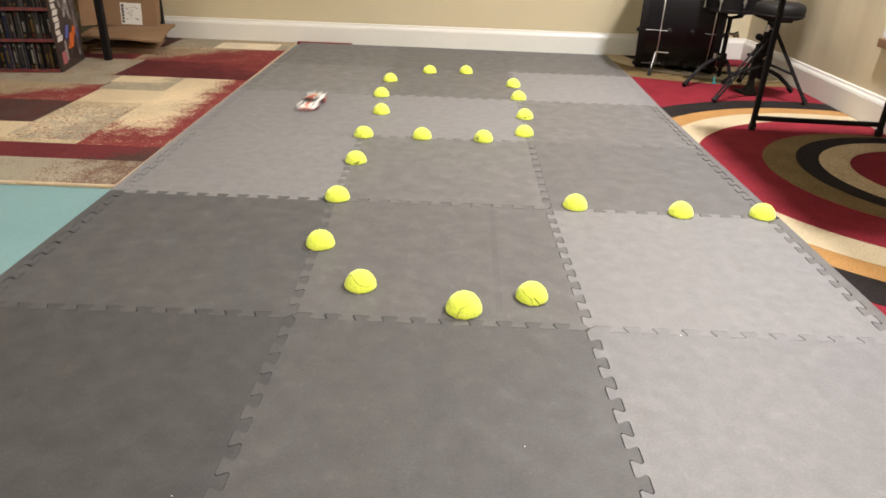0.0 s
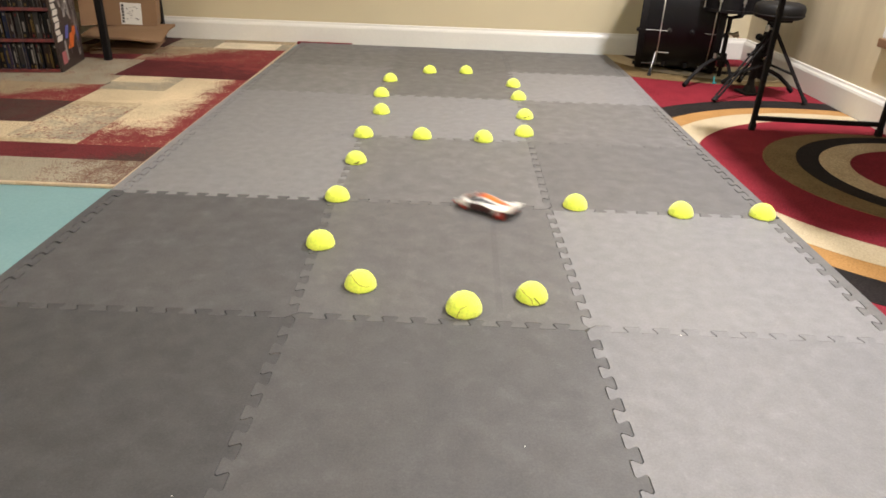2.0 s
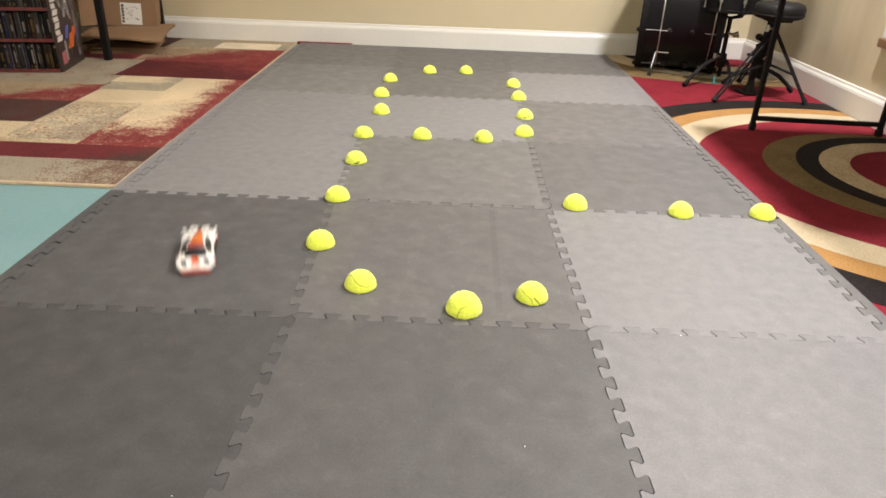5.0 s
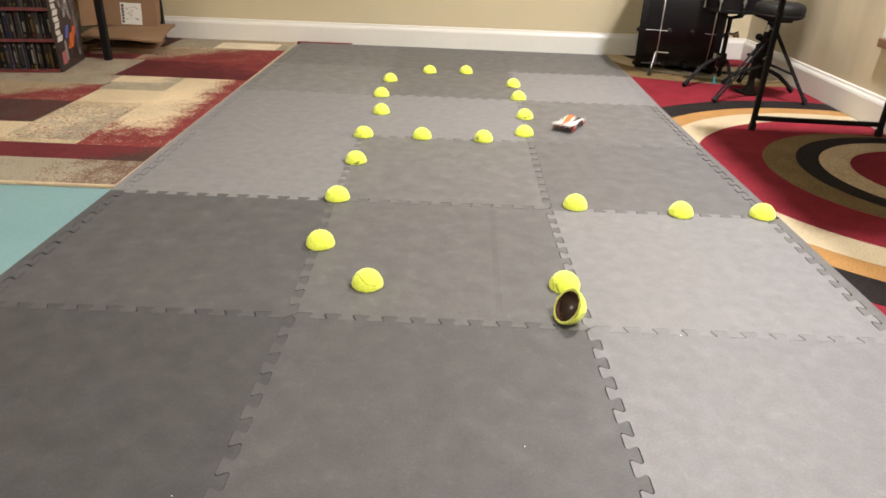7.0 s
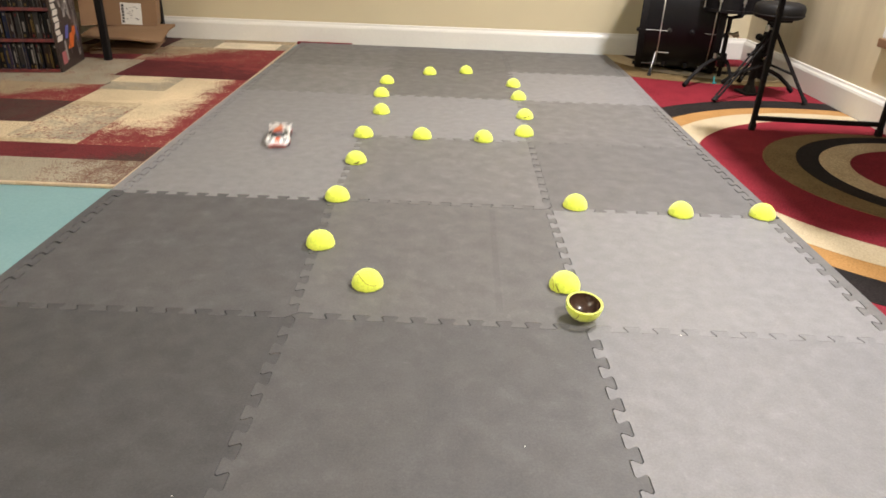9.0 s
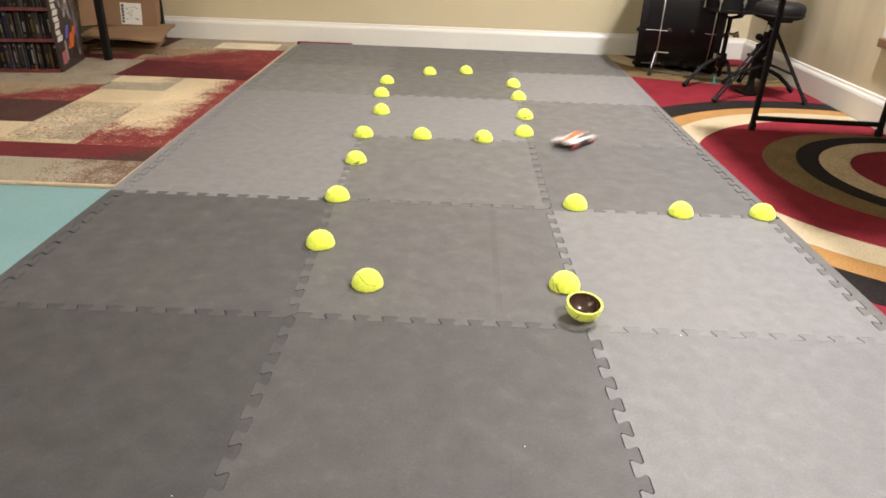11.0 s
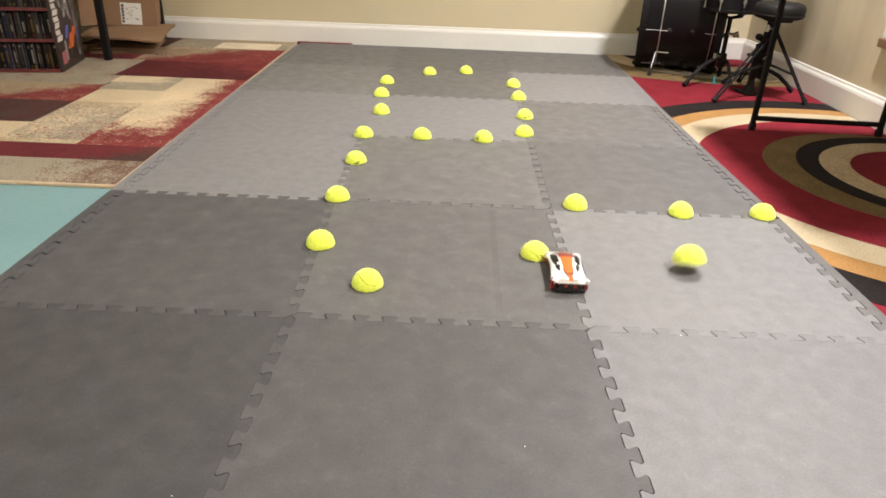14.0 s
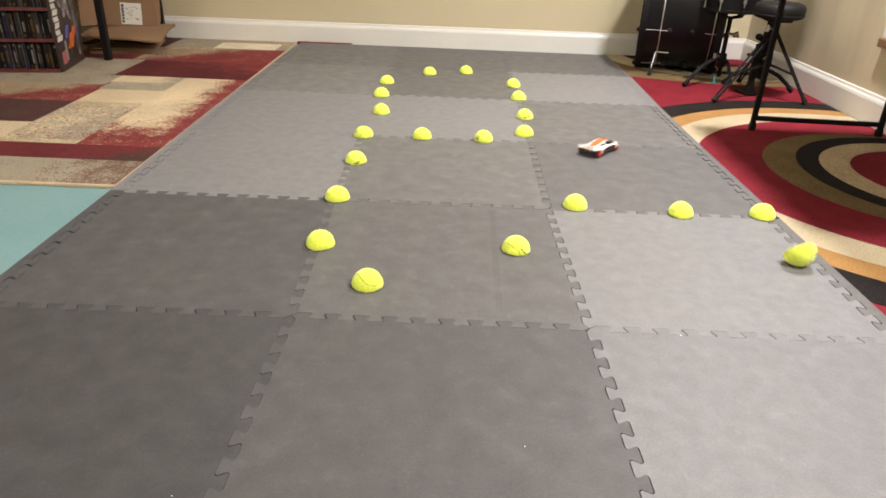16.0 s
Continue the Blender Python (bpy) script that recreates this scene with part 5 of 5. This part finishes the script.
    ball_three = [(0, 0.019, 2.119), (8.2, 0.019, 2.119), (8.4, 0.008, 2.069), (16, 0.008, 2.069)]
    ball_one = [(0, 0.199, 2.343), (8, 0.199, 2.343), (8.15, 0.201, 2.303), (16, 0.201, 2.303)]
    ball_twelve = [(0, 0.499, 0.109), (5.65, 0.499, 0.109), (5.8, 0.547, 0.122), (5.95, 0.576, 0.162), (13.6, 0.576, 0.162), (13.7, 0.576, 0.171), (13.8, 0.567, 0.242), (13.9, 0.546, 0.284), (14, 0.526, 0.310), (14.1, 0.510, 0.323), (14.3, 0.506, 0.329), (14.8, 0.502, 0.332), (15, 0.486, 0.336), (15.2, 0.483, 0.336), (16, 0.483, 0.336)]
    bowl_rows = [
        (0, 0.355, 0.047, 0.001, 0, 0, -1),
        (5.58, 0.355, 0.047, 0.001, 0, 0, -1),
        (5.66, 0.420, 0.035, 0.0184, 0.51, 0.00, -0.86),
        (5.74, 0.490, 0.030, 0.0360, 0.99, 0.00, -0.10),
        (5.85, 0.560, 0.040, 0.0362, 0.60, 0.00, 0.80),
        (5.95, 0.600, 0.050, 0.0362, -0.20, -0.20, 0.96),
        (6.05, 0.600, 0.050, 0.0362, -0.72, -0.31, 0.62),
        (6.15, 0.585, 0.055, 0.0362, -0.52, -0.21, 0.83),
        (6.3, 0.547, 0.022, 0.0362, -0.92, -0.36, 0.15),
        (6.4, 0.543, 0.021, 0.0362, -0.95, -0.30, 0.05),
        (6.5, 0.566, 0.034, 0.0362, -0.56, 0.10, 0.82),
        (6.6, 0.610, 0.040, 0.0362, 0.60, 0.30, 0.75),
        (6.7, 0.632, 0.035, 0.0362, 0.96, 0.10, 0.25),
        (6.8, 0.618, 0.034, 0.0362, 0.78, 0.00, 0.62),
        (6.9, 0.580, 0.035, 0.0362, -0.20, -0.20, 0.96),
        (7, 0.556, 0.020, 0.0362, -0.81, -0.30, 0.51),
        (7.1, 0.572, 0.026, 0.0362, -0.30, -0.35, 0.89),
        (7.2, 0.607, 0.035, 0.0362, 0.36, 0.15, 0.92),
        (7.3, 0.623, 0.034, 0.0362, 0.82, 0.00, 0.57),
        (7.4, 0.605, 0.035, 0.0362, 0.41, 0.00, 0.91),
        (7.5, 0.578, 0.028, 0.0362, -0.30, -0.05, 0.95),
        (7.6, 0.572, 0.028, 0.0362, -0.25, -0.31, 0.92),
        (7.8, 0.595, 0.032, 0.0362, 0.15, 0.00, 0.99),
        (8, 0.589, 0.036, 0.0362, 0.02, -0.16, 0.99),
        (8.2, 0.596, 0.039, 0.0362, 0.05, -0.12, 0.99),
        (8.5, 0.594, 0.038, 0.0362, 0.03, -0.16, 0.99),
        (9, 0.595, 0.036, 0.0362, 0.03, -0.16, 0.99),
        (13.5, 0.595, 0.036, 0.0362, 0.03, -0.16, 0.99),
        (13.6, 0.606, 0.042, 0.0362, 0.21, 0.31, 0.93),
        (13.7, 0.699, 0.124, 0.0360, 0.31, 0.94, -0.10),
        (13.74, 0.735, 0.188, 0.0114, 0.10, 0.30, -0.95),
        (13.8, 0.751, 0.177, 0.0328, -0.11, -0.90, -0.42),
        (13.84, 0.795, 0.241, 0.0071, 0.00, -0.20, -0.98),
        (13.9, 0.818, 0.218, 0.0308, 0.42, 0.74, -0.53),
        (14, 0.875, 0.262, 0.0240, 0.05, -0.25, -0.97),
        (14.1, 0.915, 0.290, 0.0343, -0.53, -0.79, -0.32),
        (14.14, 0.970, 0.355, 0.0071, -0.20, 0.00, -0.98),
        (14.17, 0.967, 0.313, 0.0311, 0.38, 0.77, -0.51),
        (14.2, 0.979, 0.304, 0.0362, 0.57, 0.68, 0.46),
        (14.3, 1.037, 0.324, 0.0362, 0.21, 0.98, 0.00),
        (14.4, 1.067, 0.324, 0.0362, -0.54, 0.54, 0.65),
        (14.5, 1.089, 0.317, 0.0362, -0.93, 0.37, 0.05),
        (14.55, 1.116, 0.299, 0.0362, -0.69, -0.20, 0.69),
        (14.6, 1.152, 0.302, 0.0362, 0.00, -0.30, 0.95),
        (14.7, 1.200, 0.277, 0.0360, 0.94, -0.33, -0.11),
        (14.8, 1.233, 0.294, 0.0318, 0.85, -0.21, -0.48),
        (14.9, 1.238, 0.297, 0.0304, 0.81, -0.22, -0.54),
        (15, 1.204, 0.298, 0.0362, 0.50, -0.84, 0.20),
        (15.05, 1.181, 0.310, 0.0362, 0.41, 0.00, 0.91),
        (15.1, 1.162, 0.321, 0.0362, -0.32, 0.79, 0.53),
        (15.2, 1.153, 0.366, 0.0362, 0.00, 1.00, 0.05),
        (15.3, 1.152, 0.358, 0.0355, 0.20, 0.96, -0.20),
        (15.37, 1.142, 0.313, 0.0362, 0.00, 0.71, 0.71),
        (15.4, 1.141, 0.301, 0.0362, -0.42, 0.21, 0.88),
        (15.45, 1.162, 0.297, 0.0362, 0.00, -0.41, 0.91),
        (15.5, 1.178, 0.287, 0.0362, 0.35, -0.85, 0.40),
        (15.6, 1.182, 0.284, 0.0362, 0.10, -0.89, 0.45),
        (15.7, 1.174, 0.310, 0.0362, 0.20, -0.40, 0.90),
        (15.75, 1.165, 0.321, 0.0362, 0.00, 0.25, 0.97),
        (15.8, 1.154, 0.329, 0.0362, -0.32, 0.79, 0.53),
        (15.9, 1.148, 0.341, 0.0362, 0.00, 0.99, 0.10),
        (16, 1.152, 0.323, 0.0362, -0.20, 0.76, 0.61),
    ]
    walk(CAR, [(t, pose(x, y, 0.0006, 0, 0, h)) for t, x, y, h in car_rows])
    # the wheels turn as it drives, as fast as one can still follow
    spin, angle, last = [], 0.0, 0.0
    for k in range(481):
        t = k / FPS
        nxt = next((r for r in car_rows if r[0] >= t - 1e-6), car_rows[-1])
        prev = [r for r in car_rows if r[0] <= t + 1e-6][-1]
        span = max(nxt[0] - prev[0], 1e-6)
        speed = math.hypot(nxt[1] - prev[1], nxt[2] - prev[2]) / span if nxt is not prev else last
        last = speed
        spin.append((t, angle))
        angle += min(80.0, math.degrees(speed / FPS / 0.0142))
    for wheel, m in WHEELS:
        walk(wheel, [(t, m @ pose(0, 0, 0, 0, 0, -a)) for t, a in spin])
    for name, rows in (("ten", ball_ten), ("three", ball_three), ("one", ball_one), ("twelve", ball_twelve)):
        walk(MOVED[name], [(t, pose(x, y, 0.0008, 0, 0, (0 if t < 5.7 else -50 if t < 13.75 else 15) if name == "twelve" else 0)) for t, x, y in rows])
    # the overturned half: place of its rim's centre, and the way its open side faces
    turn, old, keyed = Matrix.Identity(3), Vector((0, 0, -1)), []
    for t, x, y, z, a, b, c in bowl_rows:
        n = Vector((a, b, c)).normalized()
        turn = old.rotation_difference(n).to_matrix() @ turn
        old = n
        keyed.append((t, Matrix.Translation((x, y, z + 0.0005)) @ turn.to_4x4()))
    keyed.append((16.0, keyed[-1][1])) if keyed[-1][0] < 16.0 else None
    walk(MOVED["bowl"], keyed)


motions()
